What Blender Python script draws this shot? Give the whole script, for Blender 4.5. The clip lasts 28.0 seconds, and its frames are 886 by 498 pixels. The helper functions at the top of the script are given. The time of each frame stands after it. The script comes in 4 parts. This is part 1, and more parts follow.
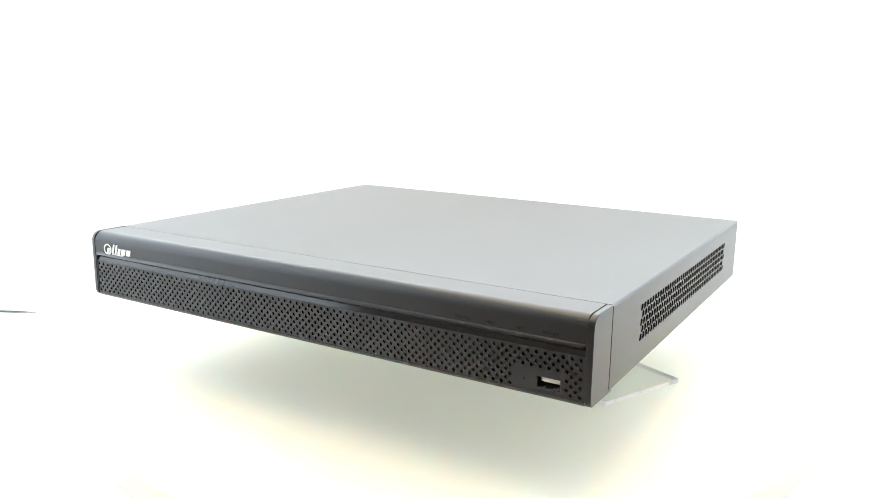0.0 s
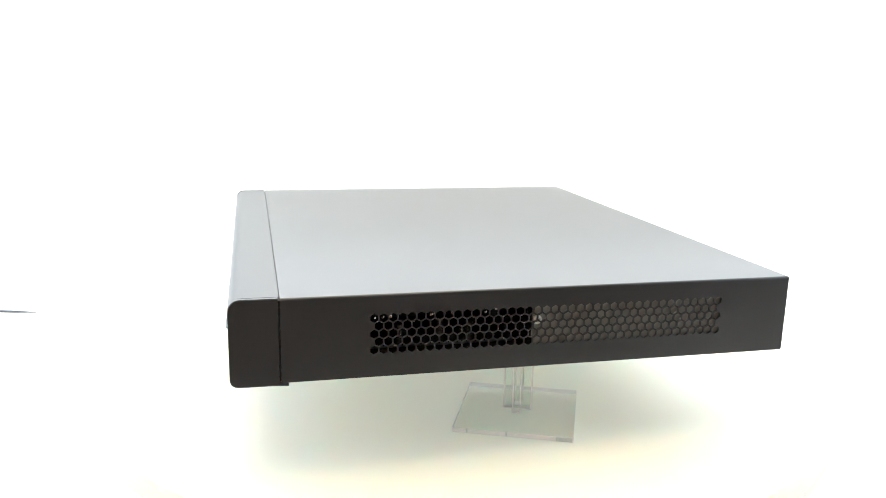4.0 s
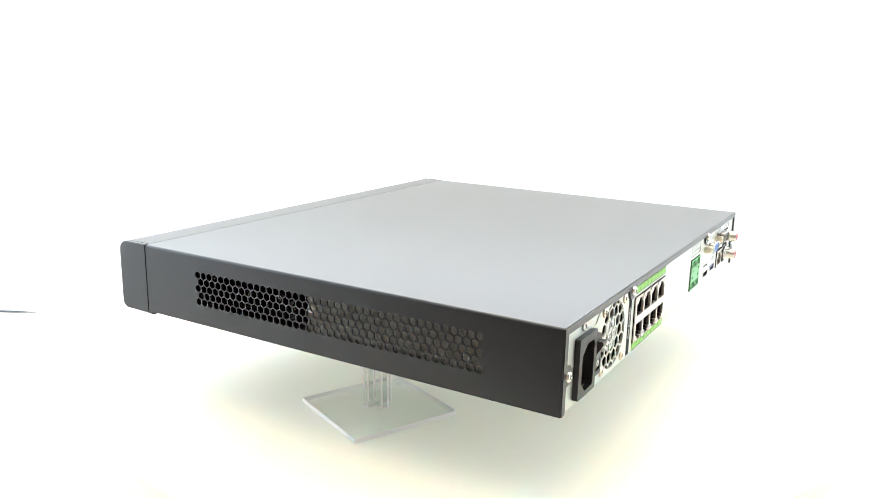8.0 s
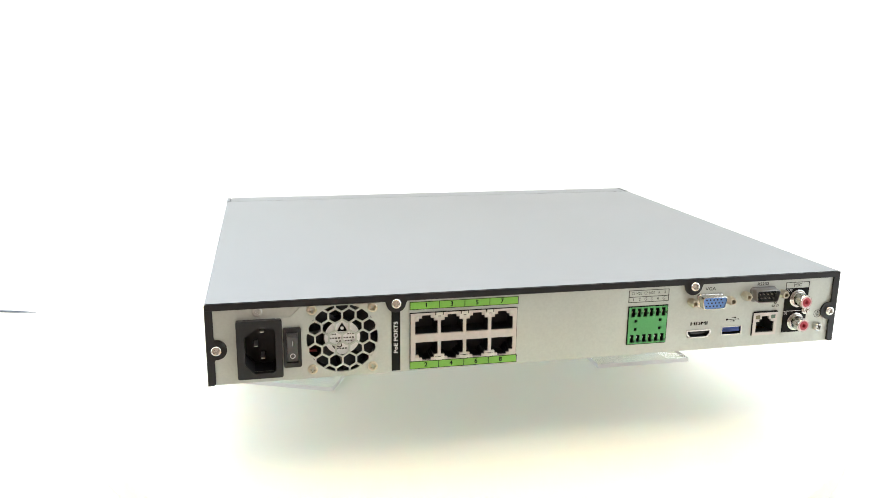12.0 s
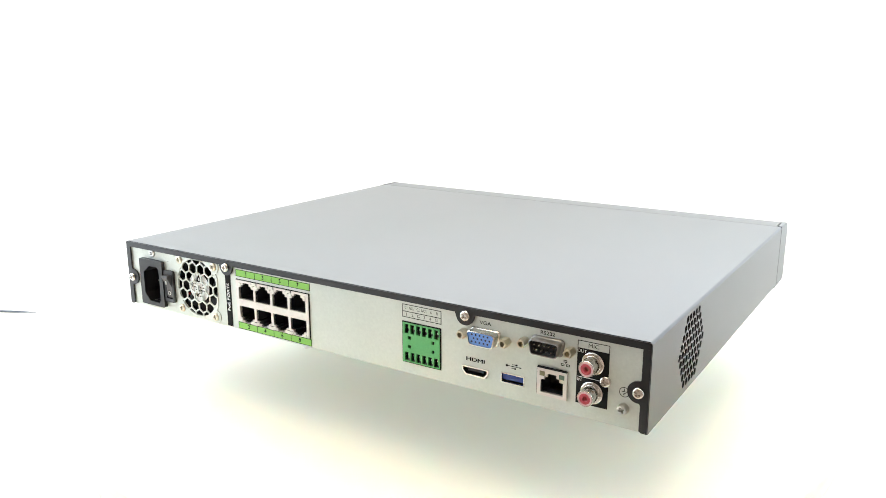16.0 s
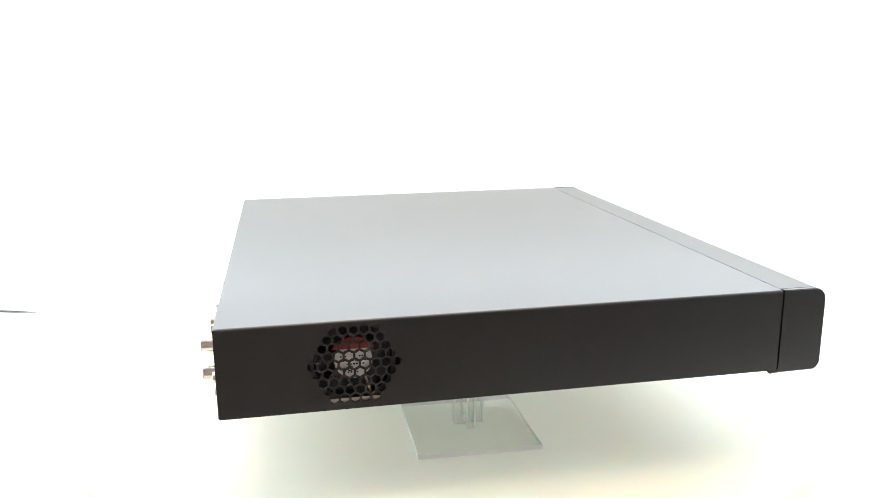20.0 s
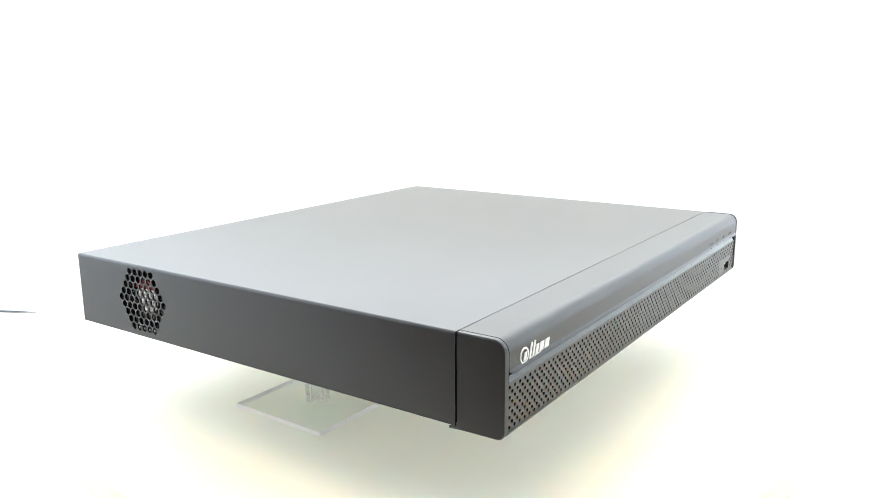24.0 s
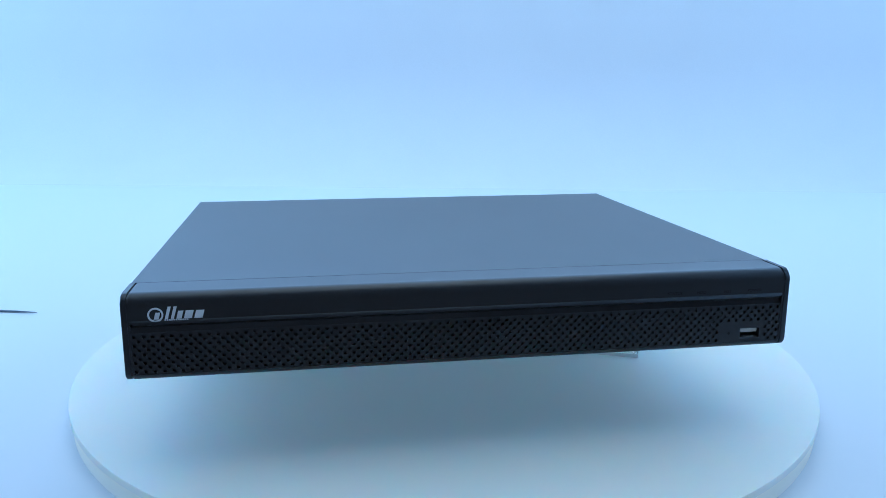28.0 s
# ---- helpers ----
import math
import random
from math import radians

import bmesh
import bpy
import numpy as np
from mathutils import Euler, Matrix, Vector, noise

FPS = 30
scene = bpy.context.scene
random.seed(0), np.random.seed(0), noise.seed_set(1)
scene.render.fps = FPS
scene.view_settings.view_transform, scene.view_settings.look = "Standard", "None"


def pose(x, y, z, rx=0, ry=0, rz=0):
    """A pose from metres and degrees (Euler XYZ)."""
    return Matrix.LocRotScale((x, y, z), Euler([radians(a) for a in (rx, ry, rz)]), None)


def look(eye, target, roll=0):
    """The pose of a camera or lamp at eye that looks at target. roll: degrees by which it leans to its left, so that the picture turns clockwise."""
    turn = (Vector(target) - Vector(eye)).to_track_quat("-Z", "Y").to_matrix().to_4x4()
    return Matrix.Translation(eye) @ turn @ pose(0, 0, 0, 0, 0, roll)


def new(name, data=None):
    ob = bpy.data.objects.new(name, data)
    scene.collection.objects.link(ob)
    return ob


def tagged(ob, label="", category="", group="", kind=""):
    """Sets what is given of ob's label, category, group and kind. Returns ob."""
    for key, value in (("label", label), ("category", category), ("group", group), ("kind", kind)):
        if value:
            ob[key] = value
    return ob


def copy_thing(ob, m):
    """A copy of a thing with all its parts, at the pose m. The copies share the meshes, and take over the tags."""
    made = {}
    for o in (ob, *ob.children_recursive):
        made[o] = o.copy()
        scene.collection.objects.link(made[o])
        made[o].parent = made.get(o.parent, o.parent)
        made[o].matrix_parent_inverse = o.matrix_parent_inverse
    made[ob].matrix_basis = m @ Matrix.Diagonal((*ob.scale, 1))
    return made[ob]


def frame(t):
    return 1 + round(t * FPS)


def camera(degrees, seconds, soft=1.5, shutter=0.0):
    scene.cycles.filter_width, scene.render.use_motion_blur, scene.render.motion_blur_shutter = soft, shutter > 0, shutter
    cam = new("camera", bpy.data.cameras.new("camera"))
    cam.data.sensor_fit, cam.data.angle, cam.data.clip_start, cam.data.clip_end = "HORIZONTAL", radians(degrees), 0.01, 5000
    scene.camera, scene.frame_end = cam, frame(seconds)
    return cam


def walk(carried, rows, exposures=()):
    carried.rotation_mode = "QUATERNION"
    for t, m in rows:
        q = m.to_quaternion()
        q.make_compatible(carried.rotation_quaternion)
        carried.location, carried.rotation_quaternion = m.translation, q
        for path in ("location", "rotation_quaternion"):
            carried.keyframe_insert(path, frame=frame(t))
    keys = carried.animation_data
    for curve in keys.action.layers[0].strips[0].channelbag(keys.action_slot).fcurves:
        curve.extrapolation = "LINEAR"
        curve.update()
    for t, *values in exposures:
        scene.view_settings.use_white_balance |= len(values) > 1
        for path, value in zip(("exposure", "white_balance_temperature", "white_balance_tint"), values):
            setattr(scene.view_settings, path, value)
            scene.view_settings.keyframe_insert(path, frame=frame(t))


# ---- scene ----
# ---------------------------------------------------------------- camera
cam = camera(58.205, 28.0, soft=0.7)
EYE = Vector((0.0, -0.5833, 0.2146))
YAW, PITCH = radians(0.897), radians(-12.880)
AHEAD = Vector((-math.sin(YAW) * math.cos(PITCH), math.cos(YAW) * math.cos(PITCH), math.sin(PITCH)))
STILL = look(EYE, EYE + AHEAD, 0.407)
# the last second fades towards blue
walk(cam, [(0.0, STILL), (28.0, STILL)],
     [(0.0, 0.0, 6500, 10), (27.17, 0.0, 6500, 10), (27.5, -0.72, 5150, 2), (28.0, -1.55, 4000, 2)])

# turn of the turntable, degrees against seconds
TURN = [
    (0, -30.29), (0.5, -36.15), (1, -41.21), (1.5, -46.88), (2, -52.36), (2.5, -58.17), (3, -63.77), (3.5, -69.66),
    (5.5, -92.14), (6, -97.36), (6.5, -103.18), (7, -108.65), (7.5, -114.67), (8, -120.26), (8.5, -126.25), (9, -131.92),
    (9.5, -137.98), (10, -143.51), (10.5, -149.49), (11, -155.03), (11.5, -161.07), (12, -166.45), (12.5, -172.41), (14.5, -195.08),
    (15, -200.45), (15.5, -206.32), (16, -211.89), (16.5, -217.85), (17, -223.3), (17.5, -229.3), (18, -234.77), (18.5, -240.62),
    (19, -246.02), (19.5, -252.07), (20, -257.59), (20.5, -263.31), (21, -268.97), (21.5, -274.78), (23.5, -297.53), (24, -303.38),
    (24.5, -309.58), (25, -315.24), (25.5, -321.18), (26, -326.7), (26.5, -332.68), (27, -338.14), (27.5, -344), (28, -349.42)]

# ---------------------------------------------------------------- world and light
world = bpy.data.worlds.new("room")
scene.world = world
world.use_nodes = True
world.node_tree.nodes["Background"].inputs[0].default_value = (0.9, 0.95, 1.0, 1)
world.node_tree.nodes["Background"].inputs[1].default_value = 0.15

softbox = bpy.data.lights.new("softbox", "AREA")
softbox.shape, softbox.size, softbox.size_y = "RECTANGLE", 0.95, 1.15
softbox.energy, softbox.color = 15.8, (1.0, 0.775, 0.465)
lamp = new("softbox", softbox)
lamp.matrix_world = pose(0.0, 0.06, 1.19)

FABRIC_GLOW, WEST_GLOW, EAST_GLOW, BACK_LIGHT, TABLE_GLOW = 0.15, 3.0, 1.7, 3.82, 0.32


# ---------------------------------------------------------------- materials
def material(name, color, rough=0.5, metal=0.0, spec=0.5, grain=0.0, scale=900.0, bump=0.0, coat=0.0, tint=None, second=None, emit=0.0, glow=None):
    """A surface whose colour and gloss vary at two scales; scale is in cycles a metre."""
    m = bpy.data.materials.new(name)
    m.use_nodes = True
    nt = m.node_tree
    b = nt.nodes["Principled BSDF"]
    b.inputs["Roughness"].default_value = rough
    b.inputs["Metallic"].default_value = metal
    b.inputs["Specular IOR Level"].default_value = spec
    b.inputs["Coat Weight"].default_value = coat
    b.inputs["Base Color"].default_value = (*color, 1)
    if tint:
        b.inputs["Specular Tint"].default_value = (*tint, 1)
    if emit:
        b.inputs["Emission Color"].default_value = (*(glow or color), 1)
        b.inputs["Emission Strength"].default_value = emit
    if grain or bump:
        tc = nt.nodes.new("ShaderNodeTexCoord")
        fine = nt.nodes.new("ShaderNodeTexNoise")
        fine.inputs["Scale"].default_value, fine.inputs["Detail"].default_value = scale, 3
        wide = nt.nodes.new("ShaderNodeTexNoise")
        wide.inputs["Scale"].default_value, wide.inputs["Detail"].default_value = scale / 40, 4
        nt.links.new(tc.outputs["Object"], fine.inputs["Vector"])
        nt.links.new(tc.outputs["Object"], wide.inputs["Vector"])
        add = nt.nodes.new("ShaderNodeMath")
        add.operation = "ADD"
        nt.links.new(fine.outputs["Fac"], add.inputs[0])
        nt.links.new(wide.outputs["Fac"], add.inputs[1])
        if grain:
            ramp = nt.nodes.new("ShaderNodeMapRange")
            ramp.inputs["From Min"].default_value, ramp.inputs["From Max"].default_value = 0.7, 1.3
            nt.links.new(add.outputs[0], ramp.inputs["Value"])
            mix = nt.nodes.new("ShaderNodeMix")
            mix.data_type = "RGBA"
            other = second or tuple(min(1.0, c * (1 + grain)) for c in color)
            mix.inputs["A"].default_value = (*(c * (1 - grain) for c in color), 1)
            mix.inputs["B"].default_value = (*other, 1)
            nt.links.new(ramp.outputs[0], mix.inputs["Factor"])
            nt.links.new(mix.outputs["Result"], b.inputs["Base Color"])
            gl = nt.nodes.new("ShaderNodeMapRange")
            gl.inputs["From Min"].default_value, gl.inputs["From Max"].default_value = 0.3, 0.7
            gl.inputs["To Min"].default_value, gl.inputs["To Max"].default_value = max(0.02, rough - 0.004), min(1.0, rough + 0.004)
            nt.links.new(wide.outputs["Fac"], gl.inputs["Value"])
            nt.links.new(gl.outputs[0], b.inputs["Roughness"])
        if bump:
            bp = nt.nodes.new("ShaderNodeBump")
            bp.inputs["Strength"].default_value, bp.inputs["Distance"].default_value = bump, 0.0002
            nt.links.new(fine.outputs["Fac"], bp.inputs["Height"])
            nt.links.new(bp.outputs[0], b.inputs["Normal"])
    return m


PAINT = material("charcoal_powder_coat", (0.016, 0.016, 0.017), 0.33, grain=0.08, scale=1500, bump=0.12, tint=(0.94, 0.968, 1.0))
PLASTIC = material("satin_black_plastic", (0.016, 0.016, 0.017), 0.36, grain=0.10, scale=1800, bump=0.06, tint=(0.96, 0.97, 0.98))
CAP = material("satin_black_end_cap", (0.016, 0.016, 0.017), 0.33, grain=0.08, scale=1500, bump=0.12, tint=(0.94, 0.968, 1.0))
GLOSS = material("gloss_black_plastic", (0.018, 0.018, 0.019), 0.12, grain=0.05, scale=300)
STEEL = material("silver_painted_steel", (0.585, 0.61, 0.553), 0.42, metal=0.35, grain=0.05, scale=700, bump=0.05)
SHIELD = material("tinned_shield_plate", (0.68, 0.63, 0.58), 0.42, metal=0.45, grain=0.06, scale=400)
NICKEL = material("bright_nickel", (0.72, 0.70, 0.66), 0.22, metal=1.0, grain=0.06, scale=400)
GUNMETAL = material("dark_plated_shell", (0.27, 0.26, 0.25), 0.34, metal=0.8, grain=0.1, scale=400)
BRASSY = material("yellowish_zinc", (0.66, 0.60, 0.47), 0.30, metal=1.0, grain=0.08, scale=500)
BRACKET = material("dull_grey_bracket_steel", (0.19, 0.19, 0.17), 0.5, metal=0.2, grain=0.12, scale=300)
SCREW_METAL = material("dull_zinc_screw", (0.60, 0.60, 0.57), 0.30, metal=1.0, grain=0.1, scale=500)
ZINC = material("galvanised_steel", (0.46, 0.44, 0.41), 0.45, metal=0.6, grain=0.18, scale=260, bump=0.05)
BLACK = material("matt_black_plastic", (0.016, 0.016, 0.017), 0.45, grain=0.12, scale=1500, bump=0.05)
GREY = material("dark_grey_plastic", (0.055, 0.055, 0.058), 0.38, grain=0.1, scale=1200)
SLATE = material("slate_fan_plastic", (0.13, 0.125, 0.15), 0.45, grain=0.1, scale=1200)
DARK = material("black_recess", (0.02, 0.019, 0.021), 0.55)
GREEN = material("green_terminal_plastic", (0.10, 0.40, 0.13), 0.42, grain=0.08, scale=900)
LIME = material("lime_printed_label", (0.25, 0.58, 0.09), 0.5, grain=0.05, scale=900)
BLUE = material("blue_connector_plastic", (0.15, 0.31, 0.72), 0.4, grain=0.06, scale=900)
NAVY = material("navy_connector_plastic", (0.02, 0.05, 0.22), 0.4, grain=0.06, scale=900)
RED = material("red_connector_plastic", (0.50, 0.065, 0.085), 0.35, grain=0.06, scale=900)
WHITE_INK = material("white_ink", (0.82, 0.82, 0.81), 0.45)
BLACK_INK = material("black_ink", (0.012, 0.012, 0.012), 0.7, spec=0.15)
LABEL = material("white_sticker_paper", (0.85, 0.84, 0.82), 0.5, grain=0.04, scale=600)
IVORY = material("ivory_light_pipe", (0.72, 0.70, 0.62), 0.3)
LENS = material("smoky_clear_lens", (0.10, 0.095, 0.08), 0.2)
AMBER = material("amber_light_pipe", (0.22, 0.20, 0.11), 0.3)
LEAF = material("green_light_pipe", (0.11, 0.165, 0.12), 0.3)
GOLD = material("gold_contact", (0.80, 0.58, 0.22), 0.25, metal=1.0)
PINK = material("pale_pink_plastic", (0.66, 0.42, 0.43), 0.4)
MAROON = material("dark_red_sleeve", (0.26, 0.028, 0.028), 0.5)
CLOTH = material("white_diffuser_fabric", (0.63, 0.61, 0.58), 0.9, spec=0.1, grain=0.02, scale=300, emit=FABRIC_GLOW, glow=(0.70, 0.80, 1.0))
LIGHT_PANEL = material("softbox_diffuser", (0.90, 0.95, 0.98), 0.9, spec=0.1, emit=BACK_LIGHT)
# unseen tent sides: one cloth, glow added to brighten the recorder, stronger west
WEST_CLOTH = material("white_side_fabric_strong_glow", (0.82, 0.82, 0.82), 0.9, spec=0.1, grain=0.02, scale=300, emit=WEST_GLOW, glow=(0.64, 0.79, 0.94))
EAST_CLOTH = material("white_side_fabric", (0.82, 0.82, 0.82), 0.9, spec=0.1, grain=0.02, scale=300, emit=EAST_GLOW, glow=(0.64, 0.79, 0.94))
# added emission evens the table with the disc and keeps it white
TABLE = material("white_opal_table_added_glow", (0.56, 0.56, 0.55), 0.5, spec=0.3, emit=TABLE_GLOW, glow=(0.80, 0.82, 0.82))
PAPER = material("white_tent_roof_fabric", (0.80, 0.80, 0.79), 0.8, spec=0.2, grain=0.01, scale=200)
# added blue-green glow on the disc fills the shadow under the recorder
DISC = material("cream_opal_acrylic_added_glow", (0.705, 0.655, 0.55), 0.5, spec=0.3, emit=TABLE_GLOW, glow=(0.43, 0.655, 0.655))
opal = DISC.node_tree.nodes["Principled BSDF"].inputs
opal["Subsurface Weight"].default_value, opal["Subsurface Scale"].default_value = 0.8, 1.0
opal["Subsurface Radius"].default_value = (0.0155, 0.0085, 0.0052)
# the drum side glows too, only to whiten it
SKIRT = material("cream_opal_skirt_added_glow", (0.79, 0.745, 0.63), 0.6, spec=0.2, emit=TABLE_GLOW, glow=(0.80, 0.75, 0.57))
ROOM = material("dim_room_paint", (0.52, 0.42, 0.355), 0.8, grain=0.1, scale=20)
# for smudges, two painted reflections and a dull rim on a stand's foot
MARK_GREY = material("dull_grey_mark", (0.60, 0.61, 0.58), 0.6, grain=0.1, scale=900)
DARK_LINE = material("grey_blue_dark_line", (0.10, 0.12, 0.15), 0.5, grain=0.1, scale=500)


def clear_sheet():
    """Thin clear sheet that lies on the disc: see-through, with a Fresnel gloss."""
    m = bpy.data.materials.new("clear_acrylic_sheet")
    m.use_nodes = True
    nt = m.node_tree
    out = nt.nodes["Material Output"]
    nt.nodes.remove(nt.nodes["Principled BSDF"])
    see, gloss, mix, edge, power, scale = (nt.nodes.new("ShaderNode" + k) for k in ("BsdfTransparent", "BsdfGlossy", "MixShader", "LayerWeight", "Math", "Math"))
    see.inputs["Color"].default_value = (0.955, 0.966, 0.957, 1)
    gloss.inputs["Roughness"].default_value = 0.05
    edge.inputs["Blend"].default_value = 0.5
    power.operation, power.inputs[1].default_value = "POWER", 4.0
    scale.operation, scale.inputs[1].default_value, scale.inputs[2].default_value = "MULTIPLY_ADD", 0.28, 0.02
    nt.links.new(edge.outputs["Facing"], power.inputs[0])
    nt.links.new(power.outputs[0], scale.inputs[0])
    nt.links.new(scale.outputs[0], mix.inputs[0])
    nt.links.new(see.outputs[0], mix.inputs[1])
    nt.links.new(gloss.outputs[0], mix.inputs[2])
    nt.links.new(mix.outputs[0], out.inputs["Surface"])
    return m


SHEET = clear_sheet()


def edge_shine():
    """White colour for the light that clear acrylic edges gather; partly see-through."""
    m = bpy.data.materials.new("acrylic_edge_shine")
    m.use_nodes = True
    nt = m.node_tree
    see, mix = nt.nodes.new("ShaderNodeBsdfTransparent"), nt.nodes.new("ShaderNodeMixShader")
    b = nt.nodes["Principled BSDF"]
    b.inputs["Base Color"].default_value = (0.96, 0.91, 0.88, 1)
    b.inputs["Roughness"].default_value = 0.25
    mix.inputs[0].default_value = 0.93
    nt.links.new(see.outputs[0], mix.inputs[1])
    nt.links.new(b.outputs[0], mix.inputs[2])
    nt.links.new(mix.outputs[0], nt.nodes["Material Output"].inputs["Surface"])
    return m


EDGE = edge_shine()

# ---------------------------------------------------------------- mesh helpers (u, v, w in millimetres)
MM = Matrix.Scale(0.001, 4)


def axes(u, v, w, at):
    """A frame of the recorder: u to the right, v up and w out of a face, in millimetres."""
    return MM @ Matrix(((u[0], v[0], w[0], at[0]), (u[1], v[1], w[1], at[1]), (u[2], v[2], w[2], at[2]), (0, 0, 0, 1)))


BACK_Y, SEAM_Y, HALF, TOP = 158.0, -136.4, 187.5, 45.2
REAR = axes((-1, 0, 0), (0, 0, 1), (0, 1, 0), (0, BACK_Y, 0))
FRONT = axes((1, 0, 0), (0, 0, 1), (0, -1, 0), (0, -161.5, 0))
RIGHT = axes((0, 1, 0), (0, 0, 1), (1, 0, 0), (HALF, 0, 0))
LEFT = axes((0, -1, 0), (0, 0, 1), (-1, 0, 0), (-HALF, 0, 0))
ALONG = axes((0, 1, 0), (0, 0, 1), (1, 0, 0), (0, 0, 0))
UP = axes((1, 0, 0), (0, 1, 0), (0, 0, 1), (0, 0, 0))


def finish(name, bm, mat, m):
    if m is not None:
        bm.transform(m)
    bmesh.ops.recalc_face_normals(bm, faces=bm.faces)
    me = bpy.data.meshes.new(name)
    bm.to_mesh(me)
    bm.free()
    me.polygons.foreach_set("use_smooth", [True] * len(me.polygons))
    me.set_sharp_from_angle(angle=radians(32))
    me.materials.append(mat)
    return me


def part(name, bm, mat, parent, label="", m=None):
    """Links a bmesh as one mesh under a thing or a part."""
    ob = new(name, finish(name, bm, mat, m))
    ob.parent = parent
    return tagged(ob, label)


def piece(name, me, parent, m, label=""):
    """One more object on a shared mesh."""
    ob = new(name, me)
    ob.parent = parent
    ob.matrix_basis = m
    return tagged(ob, label)


def at(frame_m, u, v, w=0.0, turn=0.0):
    """Pose of a shared piece (built in metres, facing +z) on a face of the recorder."""
    r = frame_m.to_3x3() * 1000
    return Matrix.Translation(frame_m @ Vector((u, v, w))) @ r.to_4x4() @ pose(0, 0, 0, 0, 0, turn)


def circle(u, v, r, n=24, turn=0.0):
    return [(u + r * math.cos(turn + 2 * math.pi * i / n), v + r * math.sin(turn + 2 * math.pi * i / n)) for i in range(n)]


def hexagon(u, v, r):
    return circle(u, v, r, 6, math.pi / 6)


def rect(u0, u1, v0, v1, r=0.0, n=4):
    if not r:
        return [(u0, v0), (u1, v0), (u1, v1), (u0, v1)]
    out = []
    for cu, cv, a in ((u1 - r, v0 + r, -90), (u1 - r, v1 - r, 0), (u0 + r, v1 - r, 90), (u0 + r, v0 + r, 180)):
        out += [(cu + r * math.cos(radians(a + 90 * i / n)), cv + r * math.sin(radians(a + 90 * i / n))) for i in range(n + 1)]
    return out


def loft(bm, loops, cap0=True, cap1=True):
    """Joins loops of equal length, each (points, w)."""
    rows = [[bm.verts.new((u, v, w)) for u, v in pts] for pts, w in loops]
    n = len(rows[0])
    for a, b in zip(rows, rows[1:]):
        for i in range(n):
            bm.faces.new((a[i], a[(i + 1) % n], b[(i + 1) % n], b[i]))
    if cap0:
        bm.faces.new(rows[0][::-1])
    if cap1:
        bm.faces.new(rows[-1])


def prism(bm, pts, w0, w1, edge=0.0):
    """An extruded outline; edge: its chamfer at w1."""
    if edge:
        cu, cv = sum(p[0] for p in pts) / len(pts), sum(p[1] for p in pts) / len(pts)
        far = max(max(abs(p[0] - cu), abs(p[1] - cv)) for p in pts)
        inner = [(cu + (p[0] - cu) * (1 - edge / far), cv + (p[1] - cv) * (1 - edge / far)) for p in pts]
        loft(bm, [(pts, w0), (pts, w1 - math.copysign(edge, w1 - w0)), (inner, w1)])
    else:
        loft(bm, [(pts, w0), (pts, w1)])


def box(bm, u0, u1, v0, v1, w0, w1, edge=0.0):
    n0 = len(bm.verts)
    prism(bm, rect(u0, u1, v0, v1), w0, w1)
    if edge:
        bm.verts.ensure_lookup_table()
        vs = set(bm.verts[n0:])
        bmesh.ops.bevel(bm, geom=[e for e in bm.edges if e.verts[0] in vs], offset=edge, segments=2, affect="EDGES", profile=0.5)


def turned(bm, u, v, profile, n=24):
    """A body of revolution round w; profile: (radius, w) from one end to the other."""
    loft(bm, [(circle(u, v, max(r, 0.01), n), w) for r, w in profile])


def tube(bm, u, v, r0, r1, w0, w1, n=24):
    """A ring of radii r0 < r1."""
    a = [(circle(u, v, r0, n), w0), (circle(u, v, r1, n), w0), (circle(u, v, r1, n), w1), (circle(u, v, r0, n), w1)]
    loft(bm, a + a[:1], False, False)
    bmesh.ops.remove_doubles(bm, verts=bm.verts, dist=1e-5)


def sheet(bm, outer, holes, w0, w1):
    """A plate from w0 to w1 with holes through it."""
    t = bmesh.new()
    loops = []
    for pts in [outer] + holes:
        vs = [t.verts.new((u, v, 0)) for u, v in pts]
        for i in range(len(vs)):
            t.edges.new((vs[i], vs[(i + 1) % len(vs)]))
        loops.append(vs)
    bmesh.ops.triangle_fill(t, use_beauty=True, use_dissolve=False, edges=list(t.edges), normal=(0, 0, 1))
    t.verts.index_update()
    lo = [bm.verts.new((v.co.x, v.co.y, w0)) for v in t.verts]
    hi = [bm.verts.new((v.co.x, v.co.y, w1)) for v in t.verts]
    for f in t.faces:
        ids = [v.index for v in f.verts]
        bm.faces.new([hi[i] for i in ids])
        bm.faces.new([lo[i] for i in reversed(ids)])
    for vs in loops:
        ids = [v.index for v in vs]
        for i, j in zip(ids, ids[1:] + ids[:1]):
            bm.faces.new((lo[i], lo[j], hi[j], hi[i]))
    t.free()


def cup(bm, pts, w_top, w_bottom):
    """The inside of a socket: walls and a floor."""
    loft(bm, [(pts, w_top), (pts, w_bottom)], cap0=False, cap1=True)


